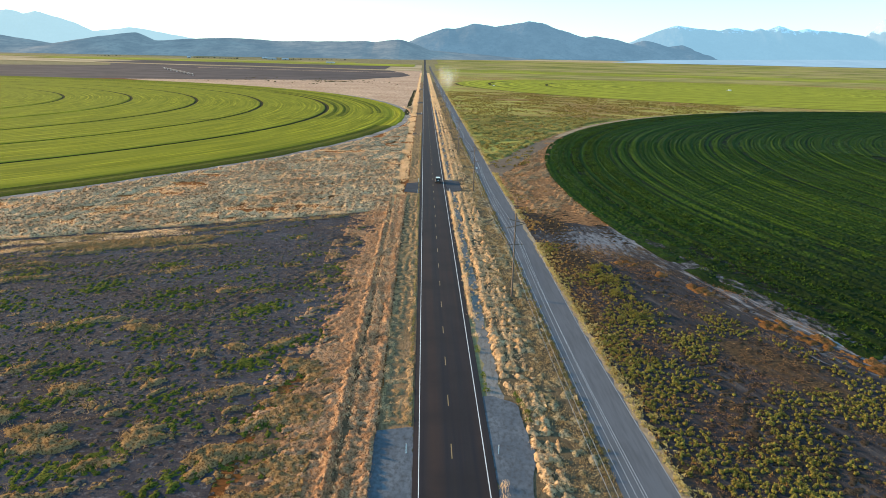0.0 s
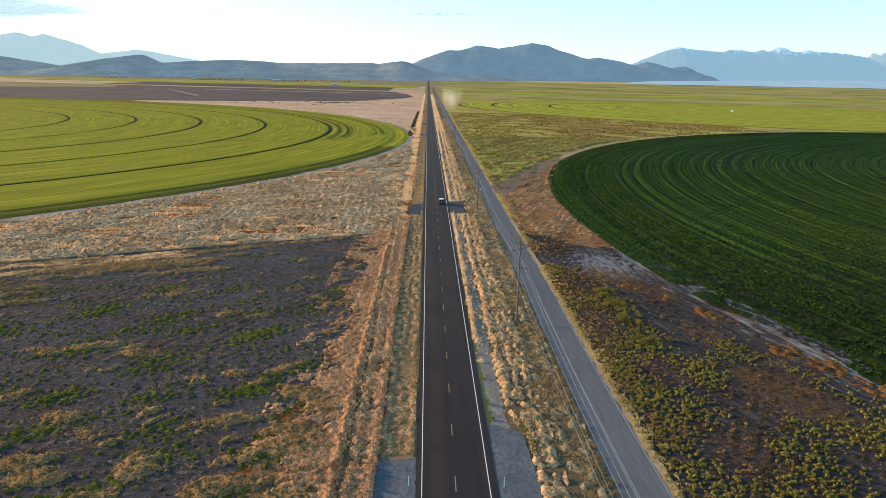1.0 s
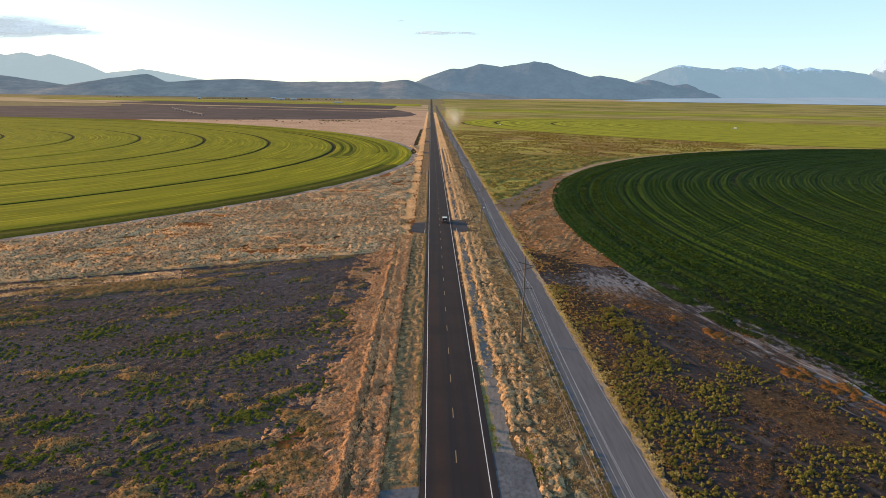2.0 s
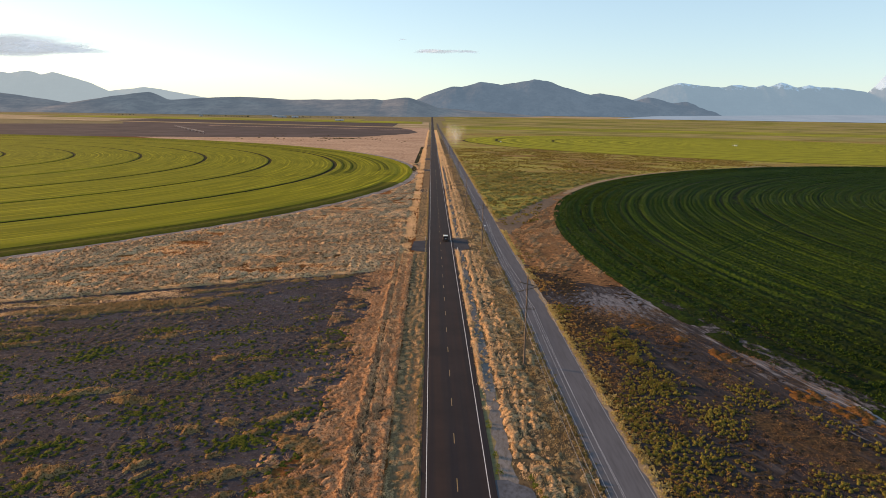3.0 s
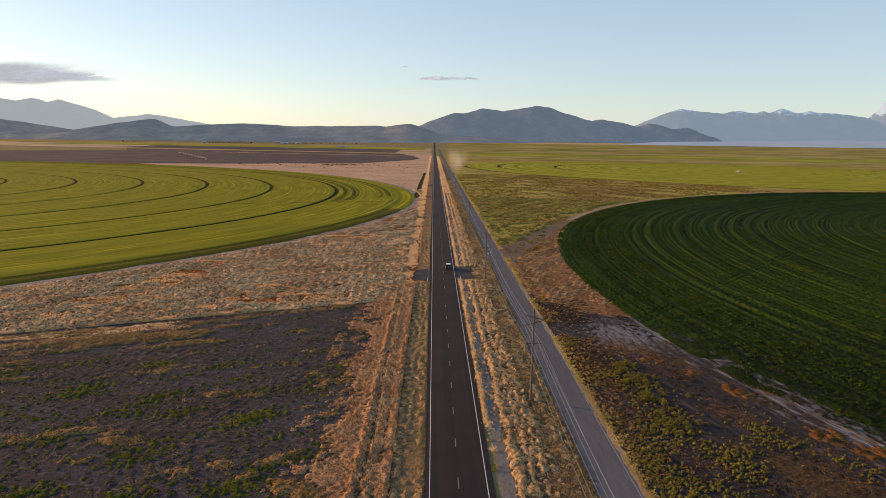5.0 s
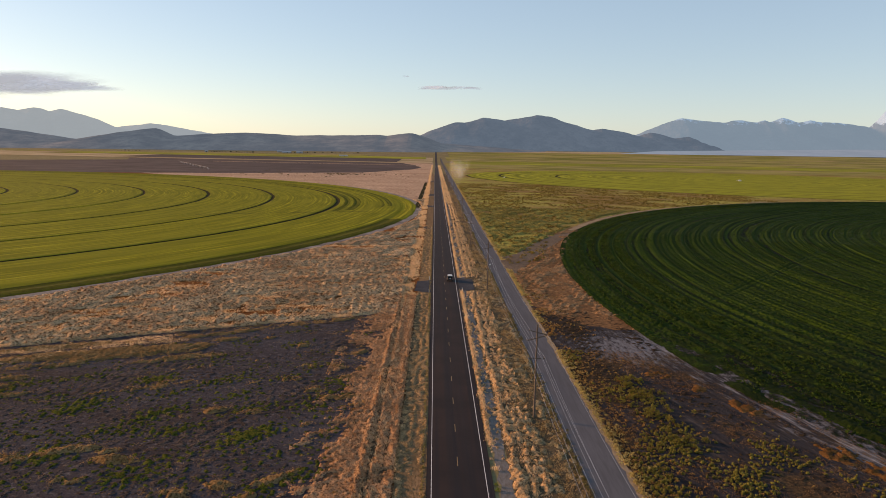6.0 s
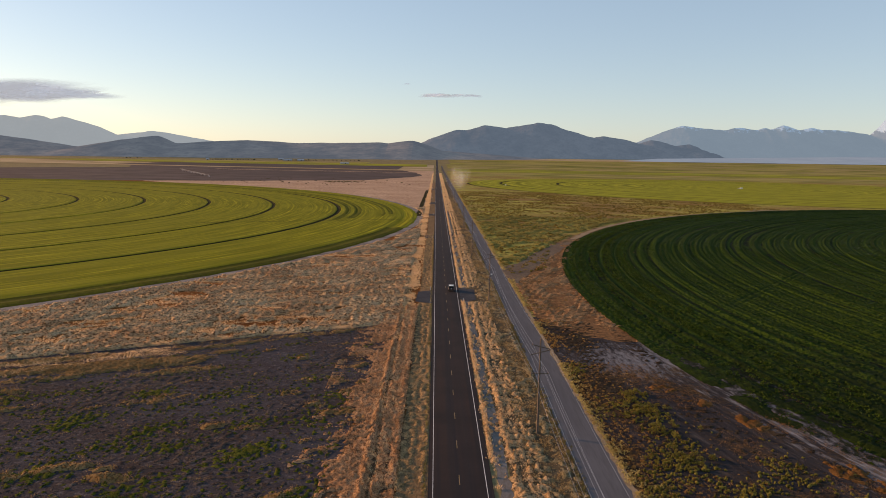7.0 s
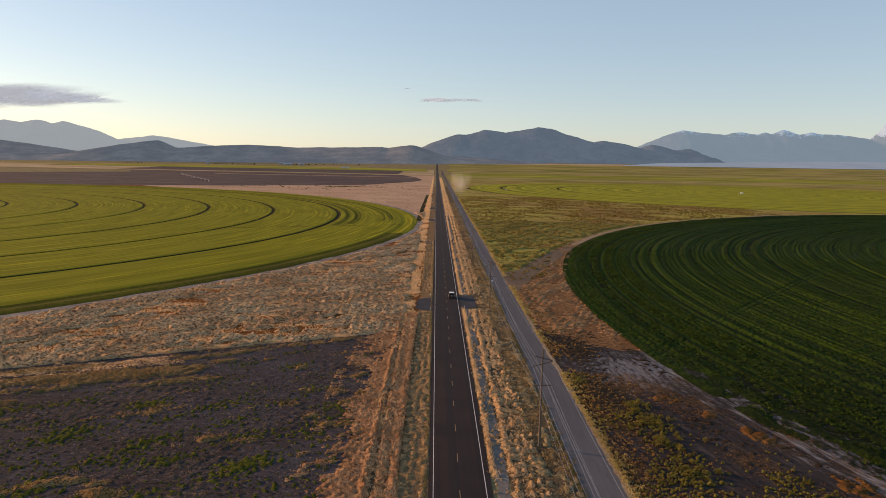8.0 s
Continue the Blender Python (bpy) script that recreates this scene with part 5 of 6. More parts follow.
tri_object("rust_weeds", fluffs(q, rng.uniform(0.06, 0.2, len(q)), rng.uniform(0.25, 0.6, len(q)), 14, 0.07, 1.9, 0.5, 1.8), leafy("dull_brown_blade", (0.075, 0.05, 0.032), (0.20, 0.14, 0.085), 0.3, 0.2), "stuff", "dull brown weeds near the crop edge", "weeds")
RUST_AREA = [(25, 199), (46, 184), (60, 240), (70, 300), (90, 420), (64, 400), (30, 292), (24, 289)]
LANE_AREA = [(22.7, 264), (25, 264), (33, 287), (47, 330), (62, 372), (57, 382), (42, 345), (31, 312), (22.7, 300)]


def rust_cover(q):
    rad = np.hypot(q[:, 0] - RIGHT_C[0], q[:, 1] - RIGHT_C[1])
    ring = np.column_stack((rad, q[:, 1]))
    c = 0.5 * field_noise(ring * [1.0, 0.25], 1.6, 351) + 0.7 * field_noise(q, 0.7, 352) + 0.5 * field_noise(q, 5.0, 353) - 0.22
    return np.where(inside(q, RUST_AREA) & ~inside(q, LANE_AREA) & (rad > RIGHT_R + 0.5), c, -1)


def pasture_cover(q):
    clear = (np.hypot(q[:, 0] - RIGHT_C[0], q[:, 1] - RIGHT_C[1]) > RIGHT_R + 9) & ~inside(q, LANE_AREA) & ~inside(q, RUST_AREA)
    c = 0.8 * field_noise(q * [0.7, 1], 1.6, 361) + 0.5 * field_noise(q, 0.8, 362) + 0.5 * field_noise(q, 9.0, 363)
    return np.where(clear & (q[:, 0] < 30 + (q[:, 1] - 285) * 3) & (q[:, 0] > 24.4), c, -1)


M_THATCH_RUST = thatch_material("rusty_tan_thatch", (0.157, 0.0689, 0.0299), (0.358, 0.189, 0.0928), (0.483, 0.289, 0.153), 0.3, 0.1, 3.0)
thatch("rust_weeds", (24, 92, 182, 420), (0.34, 0.4), rust_cover, 0.19, 0.4, 355, M_THATCH_RUST, "rusty tan dry weeds in raked arcs beside the crop", "weeds")
p = scatter(12000, 23.5, 95, 165, 440)
q = p[soft(rust_cover(p), 0.2)]
tri_object("rust_blades", fluffs(q, rng.uniform(0.2, 0.5, len(q)), rng.uniform(0.35, 0.8, len(q)), 9, 0.08, 1.9, 0.8, 1.3), leafy("tan_weed_blade", (0.235, 0.124, 0.0553), (0.612, 0.386, 0.198), 0.4, 0.12), "stuff", "loose rusty blades over the dry weeds", "weeds")
M_THATCH_OLIVE = thatch_material("olive_scrub_thatch", (0.101, 0.079, 0.0232), (0.252, 0.198, 0.0526), (0.379, 0.311, 0.0841), 0.3, 0.03, 1.5)
thatch("pasture_scrub", (24, 200, 285, 560), (0.9, 1.1), pasture_cover, 0.4, 0.9, 365, M_THATCH_OLIVE, "low olive scrub over the rough pasture", "scrub")
p = scatter(22000, 24, 330, 285, 960)
q = p[(np.hypot(p[:, 0] - RIGHT_C[0], p[:, 1] - RIGHT_C[1]) > RIGHT_R + 9) & (np.hypot(p[:, 0] - FAR_C[0], p[:, 1] - FAR_C[1]) > FAR_R + 6)]
q = q[(q[:, 0] < 30 + (q[:, 1] - 285) * 3) & (field_noise(q, 9, 21) > -0.5)]
tri_object("pasture_bushes", leaf_balls(q, rng.uniform(0.4, 1.0, len(q)), rng.uniform(0.6, 1.4, len(q)), 9, 0.4), leafy("olive_scrub_leaf", (0.0816, 0.0607, 0.0158), (0.275, 0.207, 0.0553), 0.35), "stuff", "small olive bushes on the rough pasture", "scrub")

# the dark green crop, in rows about its pivot
LANE = ((102.6, 247.8), (262.0, 444.0))
LANE_N = (-0.776, 0.631)


def crop_rows(n, r0, r1, power, spread, leaves, size, high, soft_gap):
    r = r1 - rng.uniform(0, 1, n) ** power * (r1 - r0)
    r = np.round(r / 1.13) * 1.13 + rng.normal(0, 0.22, n)
    a = radians(180) + rng.uniform(-0.95, 0.5, n)
    p = np.column_stack((RIGHT_C[0] + r * np.cos(a), RIGHT_C[1] + r * np.sin(a)))
    keep = np.min(np.abs(r[:, None] - np.array([t[0] for t in right_tracks])[None]), 1) > 0.8
    sparse = np.clip((200 - p[:, 1]) / 60, 0.1, 1) * np.clip(1.0 - (RIGHT_R - r) / 20, 0, 1)
    keep &= rng.uniform(0, 1, n) > sparse * 0.85
    wave = 3.0 * field_noise(p, 14, 64)
    keep &= r < RIGHT_R - 1 + wave * np.clip((200 - p[:, 1]) / 40, 0, 1)
    rowy = np.column_stack((r, a * 20))
    keep &= soft(0.7 * field_noise(rowy, 1.5, 61) + 0.35 * field_noise(rowy, 5.0, 62) + 0.8 * field_noise(p, 1.3, 63) + 0.25 * field_noise(p, 9, 22) + 0.3, soft_gap)
    p, r = p[keep], r[keep]
    tri_object("crop_plants", leaf_balls(p, high * rng.uniform(0.6, 1.1, len(p)), rng.uniform(0.75, 1.25, len(p)) * spread, leaves, size, 0.3), M_CROP, "stuff", "rows of leafy dark green crop plants", "crop")


crop_rows(36000, 478, RIGHT_R + 4, 1.0, 0.5, 6, 0.45, 0.55, 0.2)


def canopy(r0, r1, dr, a0, a1, dl, plant, high):
    """The crop's leafy top: plants in rows about the pivot, with dark gaps between them."""
    rs = np.arange(r0, r1, dr)
    th = np.linspace(radians(a0), radians(a1), int(radians(a1 - a0) * r1 / dl))
    R, A = np.meshgrid(rs, th, indexing="ij")
    R = R + rng.uniform(-0.3, 0.3, R.shape) * dr
    A = A + rng.uniform(-0.3, 0.3, A.shape) * dl / r1
    x, y = RIGHT_C[0] + R * np.cos(A), RIGHT_C[1] + R * np.sin(A)
    q = np.column_stack((R.ravel(), A.ravel() * 400))
    xy = np.column_stack((x.ravel(), y.ravel()))
    bush = field_noise(q * [1.0, 0.75], plant, 91) + 0.6 * field_noise(q * [1.0, 0.8], plant * 0.6, 92)
    row = 0.9 * field_noise(q * [1.0, 0.03], 0.5, 93) + 1.3 * field_noise(q * [1.0, 0.012], 1.5, 94)
    h = high * (0.6 + 0.22 * bush + 0.30 * row + 0.12 * field_noise(xy, 7.0, 95)).reshape(R.shape)
    for off in (-1.1, 1.1):
        h *= 1 - 0.6 * np.exp(-((((x - LANE[0][0]) * LANE_N[0] + (y - LANE[0][1]) * LANE_N[1]) - off) / (0.3 + dr * 0.4)) ** 2) * (x < LANE[1][0])
    track = np.min(np.abs(R[..., None] - np.array([t[0] for t in right_tracks])) / np.array([t[1] for t in right_tracks]), -1) * 0.8
    h = h * np.clip(0.15 + track / 0.9, 0, 1)
    reach = 9 + 4 * np.clip((200 - y) / 40, 0, 1)
    bare = np.clip((205 - y) / 60, 0.12, 1) * np.clip(1.0 - (RIGHT_R + 3.0 * field_noise(xy, 9, 96).reshape(R.shape) + 4.0 * field_noise(xy, 3.0, 97).reshape(R.shape) - R) / reach, 0, 1.5)
    h = np.clip(h * np.clip(1.1 - bare, 0, 1) - bare * 0.5 * high, -0.15, high * 1.3) + 0.12
    n, k = R.shape
    co = np.column_stack((x.ravel(), y.ravel(), h.ravel()))
    i, j = np.meshgrid(np.arange(n - 1), np.arange(k - 1), indexing="ij")
    c = (i * k + j).ravel()
    me = bpy.data.meshes.new("crop_canopy")
    me.from_pydata(co.tolist(), [], np.column_stack((c, c + 1, c + k + 1, c + k)).tolist())
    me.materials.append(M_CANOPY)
    me.flip_normals()
    tagged(new("crop_canopy", me), "dense leafy dark green crop in ring rows", "crop", "", "stuff")


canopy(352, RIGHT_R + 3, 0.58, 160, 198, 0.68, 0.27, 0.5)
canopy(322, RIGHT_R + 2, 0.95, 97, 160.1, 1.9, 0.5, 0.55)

# ---- shrubs that stand out singly ----
def shrub_form(seed):
    e = thing("shrub", "yellow-green rounded steppe shrub on dry ground", "shrub", (0, -60, 0), 0, "scrub bushes")
    g = np.zeros((1, 2))
    me = tri_object("crown", leaf_balls(g, 0.85, 0.72, 90, 0.17, 0.12), M_SHRUB, "", "", "")
    me.parent = e
    bm = bmesh.new()
    rnd = random.Random(seed)
    for k in range(5):
        an = k * 1.257 + rnd.random()
        tube(bm, (0, 0, -0.02), (0.35 * math.cos(an), 0.35 * math.sin(an), 0.5), 0.03, 0.012, 5)
    part("stem", bm, M_WOOD, e)
    return e


forms = [shrub_form(k) for k in range(4)]
for k, (x, y) in enumerate(shrub_at):
    m = Matrix.Translation((x, y, 0.03)) @ Matrix.Rotation(k * 1.7, 4, "Z") @ Matrix.Diagonal((*[0.75 + 0.12 * (k % 5)] * 3, 1))
    if k < 4:
        forms[k].matrix_basis = m
    else:
        copy_thing(forms[k % 4], m)

# ---- power line ----
POLE_X, POLE_Y, SPAN = 13.02, 17.6, 106.8
ARM_ENDS = [(-1.25, 14.75), (1.5, 14.1), (-1.6, 13.1), (-1.35, 10.15), (-0.75, 10.15), (0.75, 10.15), (1.35, 10.15)]


def power_pole():
    e = thing("utility_pole", "tall weathered wooden utility pole with crossarms", "utility pole", (0, 0, 0), 0, "power line poles")
    bm = tube(bmesh.new(), (0, 0, -0.3), (0, 0, 15.6), 0.2, 0.12, 12)
    part("post", bm, M_WOOD, e)
    for a, b in (((-1.3, -0.14, 14.6), (1.55, -0.14, 13.9)), ((-1.65, -0.14, 12.9), (1.55, -0.14, 13.8)), ((-1.45, -0.16, 9.95), (1.5, -0.16, 9.95))):
        bm = bmesh.new()
        va, vb = Vector(a), Vector(b)
        mid, d = (va + vb) / 2, vb - va
        bmesh.ops.create_cube(bm, size=1, matrix=Matrix.Translation(mid) @ Matrix.Rotation(-math.atan2(d.z, d.x), 4, "Y") @ Matrix.Diagonal((d.length, 0.12, 0.15, 1)))
        bmesh.ops.bevel(bm, geom=bm.edges[:], offset=0.015, segments=1, affect="EDGES")
        part("crossarm", bm, M_WOOD, e)
    for x, z in ARM_ENDS:
        bm = tube(bmesh.new(), (x, -0.14, z - 0.17), (x, -0.14, z - 0.08), 0.03, 0.03, 8)
        tube(bm, (x, -0.14, z - 0.1), (x, -0.14, z), 0.075, 0.05, 8)
        part("insulator", bm, M_CLAY, e)
    return e


pole = power_pole()
pole.matrix_basis = Matrix.Translation((POLE_X, POLE_Y, 0.02))
for k in range(1, 24):
    copy_thing(pole, Matrix.Translation((POLE_X, POLE_Y + SPAN * k, 0.02 + rise(POLE_X, POLE_Y + SPAN * k))))
for j, (x, z) in enumerate(ARM_ENDS):
    bm = bmesh.new()
    rings = []
    for k in range(-1, 10):
        for i in range(16):
            u = i / 16
            y = POLE_Y + SPAN * (k + u)
            sag = (1.5 if z > 11 else 1.9) * 4 * u * (1 - u)
            rad = 0.016
            rings.append([bm.verts.new((POLE_X + x + rad * math.cos(q), y - 0.14, z + 0.02 - sag + rad * math.sin(q))) for q in (0.5, 2.6, 4.7)])
    for a, b in zip(rings, rings[1:]):
        for q in range(3):
            bm.faces.new((a[q], a[(q + 1) % 3], b[(q + 1) % 3], b[q]))
    me = bpy.data.meshes.new("power_cable")
    bm.to_mesh(me)
    bm.free()
    me.materials.append(M_WIRE)
    tagged(new("power_cable", me), "thin metal cable strung from pole to pole", "cable", "power cables")

# ---- roadside posts ----
def delineator():
    e = thing("marker_post", "slim white roadside marker post in gravel", "marker post", (0, 0, 0), 0, "roadside markers")
    part("post", box(bmesh.new(), (0, 0, 0.55), (0.1, 0.03, 1.2), 0.008), M_WHITE, e)
    part("reflector", box(bmesh.new(), (0, -0.02, 1.02), (0.075, 0.012, 0.1), 0.004), M_GALV, e)
    return e


post = delineator()
post.matrix_basis = Matrix.Translation((-5.0, 70, 0.09))
for x, y in ((5.15, 70), (-5.0, 226), (5.2, 229), (-5.0, 248), (5.2, 253), (-5.0, 400), (5.2, 404), (-5, 560), (5.2, 560)):
    copy_thing(post, Matrix.Translation((x, y, 0.06)))
e = thing("track_marker", "small white marker panel on a short post", "sign", (17.3, 276, 0.03))
part("post", box(bmesh.new(), (0, 0, 0.6), (0.08, 0.08, 1.3), 0.01), M_WOOD, e)
part("panel", box(bmesh.new(), (0, -0.06, 1.1), (0.6, 0.03, 0.45), 0.01), M_WHITE, e)
# a low brown ring standing for the rim of a shallow pit
bm = bmesh.new()
bmesh.ops.create_cone(bm, cap_ends=False, segments=20, radius1=0.75, radius2=0.7, depth=0.3, matrix=Matrix.Translation((0, 0, 0.13)))
bmesh.ops.solidify(bm, geom=bm.faces[:], thickness=0.06)
e = thing("pit_rim", "low brown rim of a round shallow pit in dry grass", "tank", (-14.8, 65.8, 0.0))
part("ring", bm, plain("brown_pit_earth", (0.16, 0.12, 0.095), 0.9, 0, 0.3, 3), e)

# ---- the car ----
def wheel(parent, x, y, z, r=0.38, w=0.25, face="X"):
    bm = bmesh.new()
    turn = Matrix.Rotation(radians(90), 4, "Y" if face == "X" else "X")
    bmesh.ops.create_cone(bm, cap_ends=True, segments=24, radius1=r, radius2=r, depth=w, matrix=Matrix.Translation((x, y, z)) @ turn)
    bmesh.ops.bevel(bm, geom=[e for e in bm.edges if e.is_boundary or len(e.link_faces[0].verts) > 4 or len(e.link_faces[-1].verts) > 4], offset=0.04, segments=2, affect="EDGES")
    ty = part("tyre", bm, M_TYRE, parent)
    bm = bmesh.new()
    bmesh.ops.create_cone(bm, cap_ends=True, segments=20, radius1=r * 0.6, radius2=r * 0.55, depth=w + 0.02, matrix=Matrix.Translation((x, y, z)) @ turn)
    part("rim", bm, M_GALV, ty)


def loft(sections):
    """A closed shell through rounded cross-sections (y, half width, bottom, top, shoulder inset)."""
    bm = bmesh.new()
    rings = []
    for y, hw, z0, z1, inset in sections:
        prof = [(-hw * 0.92, z0), (-hw, z0 + 0.12), (-hw, z1 - 0.18), (-hw + inset, z1), (hw - inset, z1), (hw, z1 - 0.18), (hw, z0 + 0.12), (hw * 0.92, z0)]
        rings.append([bm.verts.new((x, y, z)) for x, z in prof])
    for a, b in zip(rings, rings[1:]):
        for i in range(8):
            bm.faces.new((a[i], a[(i + 1) % 8], b[(i + 1) % 8], b[i]))
    bm.faces.new(rings[0])
    bm.faces.new(list(reversed(rings[-1])))
    bmesh.ops.recalc_face_normals(bm, faces=bm.faces[:])
    bmesh.ops.bevel(bm, geom=bm.edges[:], offset=0.025, segments=2, affect="EDGES", clamp_overlap=True)
    return bm


def suv(at):
    e = thing("car", "boxy off-road car with pale roof and dark rear", "car", at)
    part("body", loft([(-2.1, 0.86, 0.42, 1.08, 0.05), (-1.9, 0.92, 0.38, 1.12, 0.06), (0.6, 0.92, 0.38, 1.14, 0.06), (0.8, 0.9, 0.38, 1.12, 0.07), (1.95, 0.84, 0.4, 1.02, 0.1), (2.1, 0.78, 0.46, 0.95, 0.1)]), M_CARDARK, e)
    part("cabin", loft([(-2.02, 0.80, 1.08, 1.72, 0.1), (-1.8, 0.84, 1.08, 1.76, 0.12), (0.25, 0.82, 1.08, 1.76, 0.14), (0.75, 0.78, 1.08, 1.2, 0.14)]), M_CARDARK, e)
    part("roof", loft([(-2.02, 0.76, 1.74, 1.93, 0.1), (-1.7, 0.79, 1.74, 1.95, 0.12), (0.1, 0.77, 1.74, 1.94, 0.14), (0.32, 0.72, 1.74, 1.91, 0.14)]), M_CARWHITE, e)
    part("rear_window", box(bmesh.new(), (0, -2.045, 1.42), (1.2, 0.03, 0.42), 0.012), M_CARGLASS, e)
    for sx in (-1, 1):
        part("side_window", box(bmesh.new(), (sx * 0.845, -0.8, 1.42), (0.02, 2.0, 0.4), 0.008), M_CARGLASS, e)
        part("tail_light", box(bmesh.new(), (sx * 0.75, -2.12, 0.9), (0.14, 0.04, 0.26), 0.012), M_TAIL, e)
        part("mirror", box(bmesh.new(), (sx * 1.02, 0.45, 1.2), (0.18, 0.1, 0.16), 0.03), M_CARDARK, e)
        for y in (-1.3, 1.3):
            wheel(e, sx * 0.82, y, 0.38)
    part("bumper", box(bmesh.new(), (0, -2.2, 0.58), (1.75, 0.2, 0.22), 0.05), M_CARDARK, e)
    wheel(e, 0.05, -2.26, 1.05, 0.38, 0.24, "Y")
    return e


suv((1.75, 244.8 + 2.1, 0.145))

# ---- irrigation machine on the ploughed field ----
def pivot_tower():
    e = thing("irrigation_span", "galvanised irrigation pipe span on a wheeled tower", "irrigator", (0, 0, 0), 0, "irrigation machine")
    bm = tube(bmesh.new(), (0, 0, 4.0), (0, 54, 4.0), 0.11, 0.11, 8)
    part("pipe", bm, M_OLDSTEEL, e)
    bm = bmesh.new()
    for k in range(6):
        y = 4.5 + 9 * k
        for sx in (-0.9, 0.9):
            tube(bm, (sx, y, 2.7 + 0.15 * abs(k - 2.5)), (0, y, 4.0), 0.05, 0.05, 5)
            tube(bm, (sx, y, 2.7 + 0.15 * abs(k - 2.5)), (sx, min(53, y + 9), 2.7 + 0.15 * abs(k - 1.5)), 0.05, 0.05, 5)
    part("truss", bm, M_OLDSTEEL, e)
    for sx in (-2.0, 2.0):
        part("leg", tube(bmesh.new(), (sx, 0, 0.6), (0, 0, 4.0), 0.12, 0.1, 6), M_GALV, e)
        bm = bmesh.new()
        bmesh.ops.create_cone(bm, cap_ends=True, segments=18, radius1=0.65, radius2=0.65, depth=0.35, matrix=Matrix.Translation((sx, 0, 0.65)) @ Matrix.Rotation(radians(90), 4, "X"))
        part("wheel", bm, M_TYRE, e)
    part("beam", tube(bmesh.new(), (-2.0, 0, 0.8), (2.0, 0, 0.8), 0.1, 0.1, 6), M_GALV, e)
    return e


ax, ay, bx, by = -405.0, 1295.0, -640.0, 1800.0
turn = math.atan2(-(bx - ax), by - ay)
tower = pivot_tower()
for k in range(9):
    u = k * 54.5 / math.hypot(bx - ax, by - ay)
    m = Matrix.Translation((ax + (bx - ax) * u, ay + (by - ay) * u, 0.1)) @ Matrix.Rotation(turn, 4, "Z")
    if k:
        copy_thing(tower, m)
    else:
        tower.matrix_basis = m


# ---- far bands, farm and trees ----
def band(name, x0, x1, y0, y1, lift, mat, label, category="field", slant=0.0):
    nx, ny = max(2, int(abs(x1 - x0) / 150)), max(2, int((y1 - y0) / 60))
    v = []
    for j in range(ny + 1):
        for i in range(nx + 1):
            x = x0 + (x1 - x0) * i / nx
            y = y0 + (y1 - y0) * j / ny + slant * (x - x0) + 14 * noise.noise((x / 130, j * 3.1, y0 / 100))
            v.append((x, y, rise(x, y) + lift))
    f = [(j * (nx + 1) + i, j * (nx + 1) + i + 1, (j + 1) * (nx + 1) + i + 1, (j + 1) * (nx + 1) + i) for j in range(ny) for i in range(nx)]
    return tagged(mesh_object(name, v, f, mat), label, category, "", "structure")


M_FARTAN = soil("far_tan_steppe", [(0.408, 0.286, 0.172), (0.561, 0.421, 0.263), (0.255, 0.199, 0.0909)], 0.05, 0.02, (0.09, 0.32, 1), 0.3, 0.3, tone=0.85, spread=(0.42, 0.58))
M_FAROLIVE = soil("far_olive_meadow", [(0.134, 0.142, 0.0261), (0.257, 0.238, 0.0523), (0.35, 0.254, 0.118)], 0.05, 0.03, (0.09, 0.32, 1), 0.3, 0.3, tone=0.9, spread=(0.47, 0.53))
band("far_steppe", -3000, -12, 2250, 3050, 0.5, M_FARTAN, "pale tan steppe beyond the ploughed field")
band("ploughed_strip", -1050, -130, 2380, 2800, 1.0, M_PLOUGH, "far end of the ploughed brown field")
band("far_meadow", -1500, -40, 2800, 3080, 1.3, M_FARGREEN, "distant strip of bright green field")
band("far_meadow", -2400, -300, 3050, 3300, 0.9, M_FAROLIVE, "distant olive field below the hills")
band("stubble_strip", -600, -60, 1960, 1990, 0.3, M_PINK, "thin pale stubble strip in the ploughed field")
band("far_meadow", 34, 2400, 1780, 2300, 0.4, M_FAROLIVE, "distant olive meadow beyond the hay")
band("far_meadow", 60, 2700, 2300, 2650, 0.6, M_FARGREEN, "distant green meadow near the lake")
band("far_meadow", 40, 3000, 2650, 3200, 0.8, M_FAROLIVE, "distant olive meadow near the lake")
band("far_steppe", 40, 1300, 3900, 4420, 0.8, M_FARTAN, "pale tan flats below the long hill")
band("far_meadow", 60, 3300, 3200, 4000, 1.0, M_FAROLIVE, "olive and tan lakeside flats")
band("far_hay_strip", 500, 2500, 1100, 1560, 0.3, M_FARGREEN, "distant yellow-green hay strip", "field")


def far_tree(seed, size):
    """A windbreak tree: trunk, limbs and an uneven leafy crown."""
    e = thing("tree", "dark distant windbreak tree by the farm", "tree", (0, 0, 0), 0, "farm windbreak trees")
    rnd = random.Random(seed)
    bm = tube(bmesh.new(), (0, 0, -0.5), (0, 0, size * 0.6), size * 0.04, size * 0.015, 6)
    for k in range(4):
        an = k * 1.6 + rnd.random()
        tube(bm, (0, 0, size * 0.3), (size * 0.25 * math.cos(an), size * 0.25 * math.sin(an), size * 0.6), size * 0.015, size * 0.006, 5)
    part("trunk", bm, M_WOOD, e)
    g = np.zeros((6, 2))
    g[:, 0], g[:, 1] = rng.normal(0, size * 0.14, 6), rng.normal(0, size * 0.14, 6)
    cr = tri_object("crown", leaf_balls(g, size * rng.uniform(0.5, 0.85, 6), size * rng.uniform(0.3, 0.5, 6), 60, 0.3, size * 0.18), M_TREE, "", "", "")
    cr.parent = e
    return e


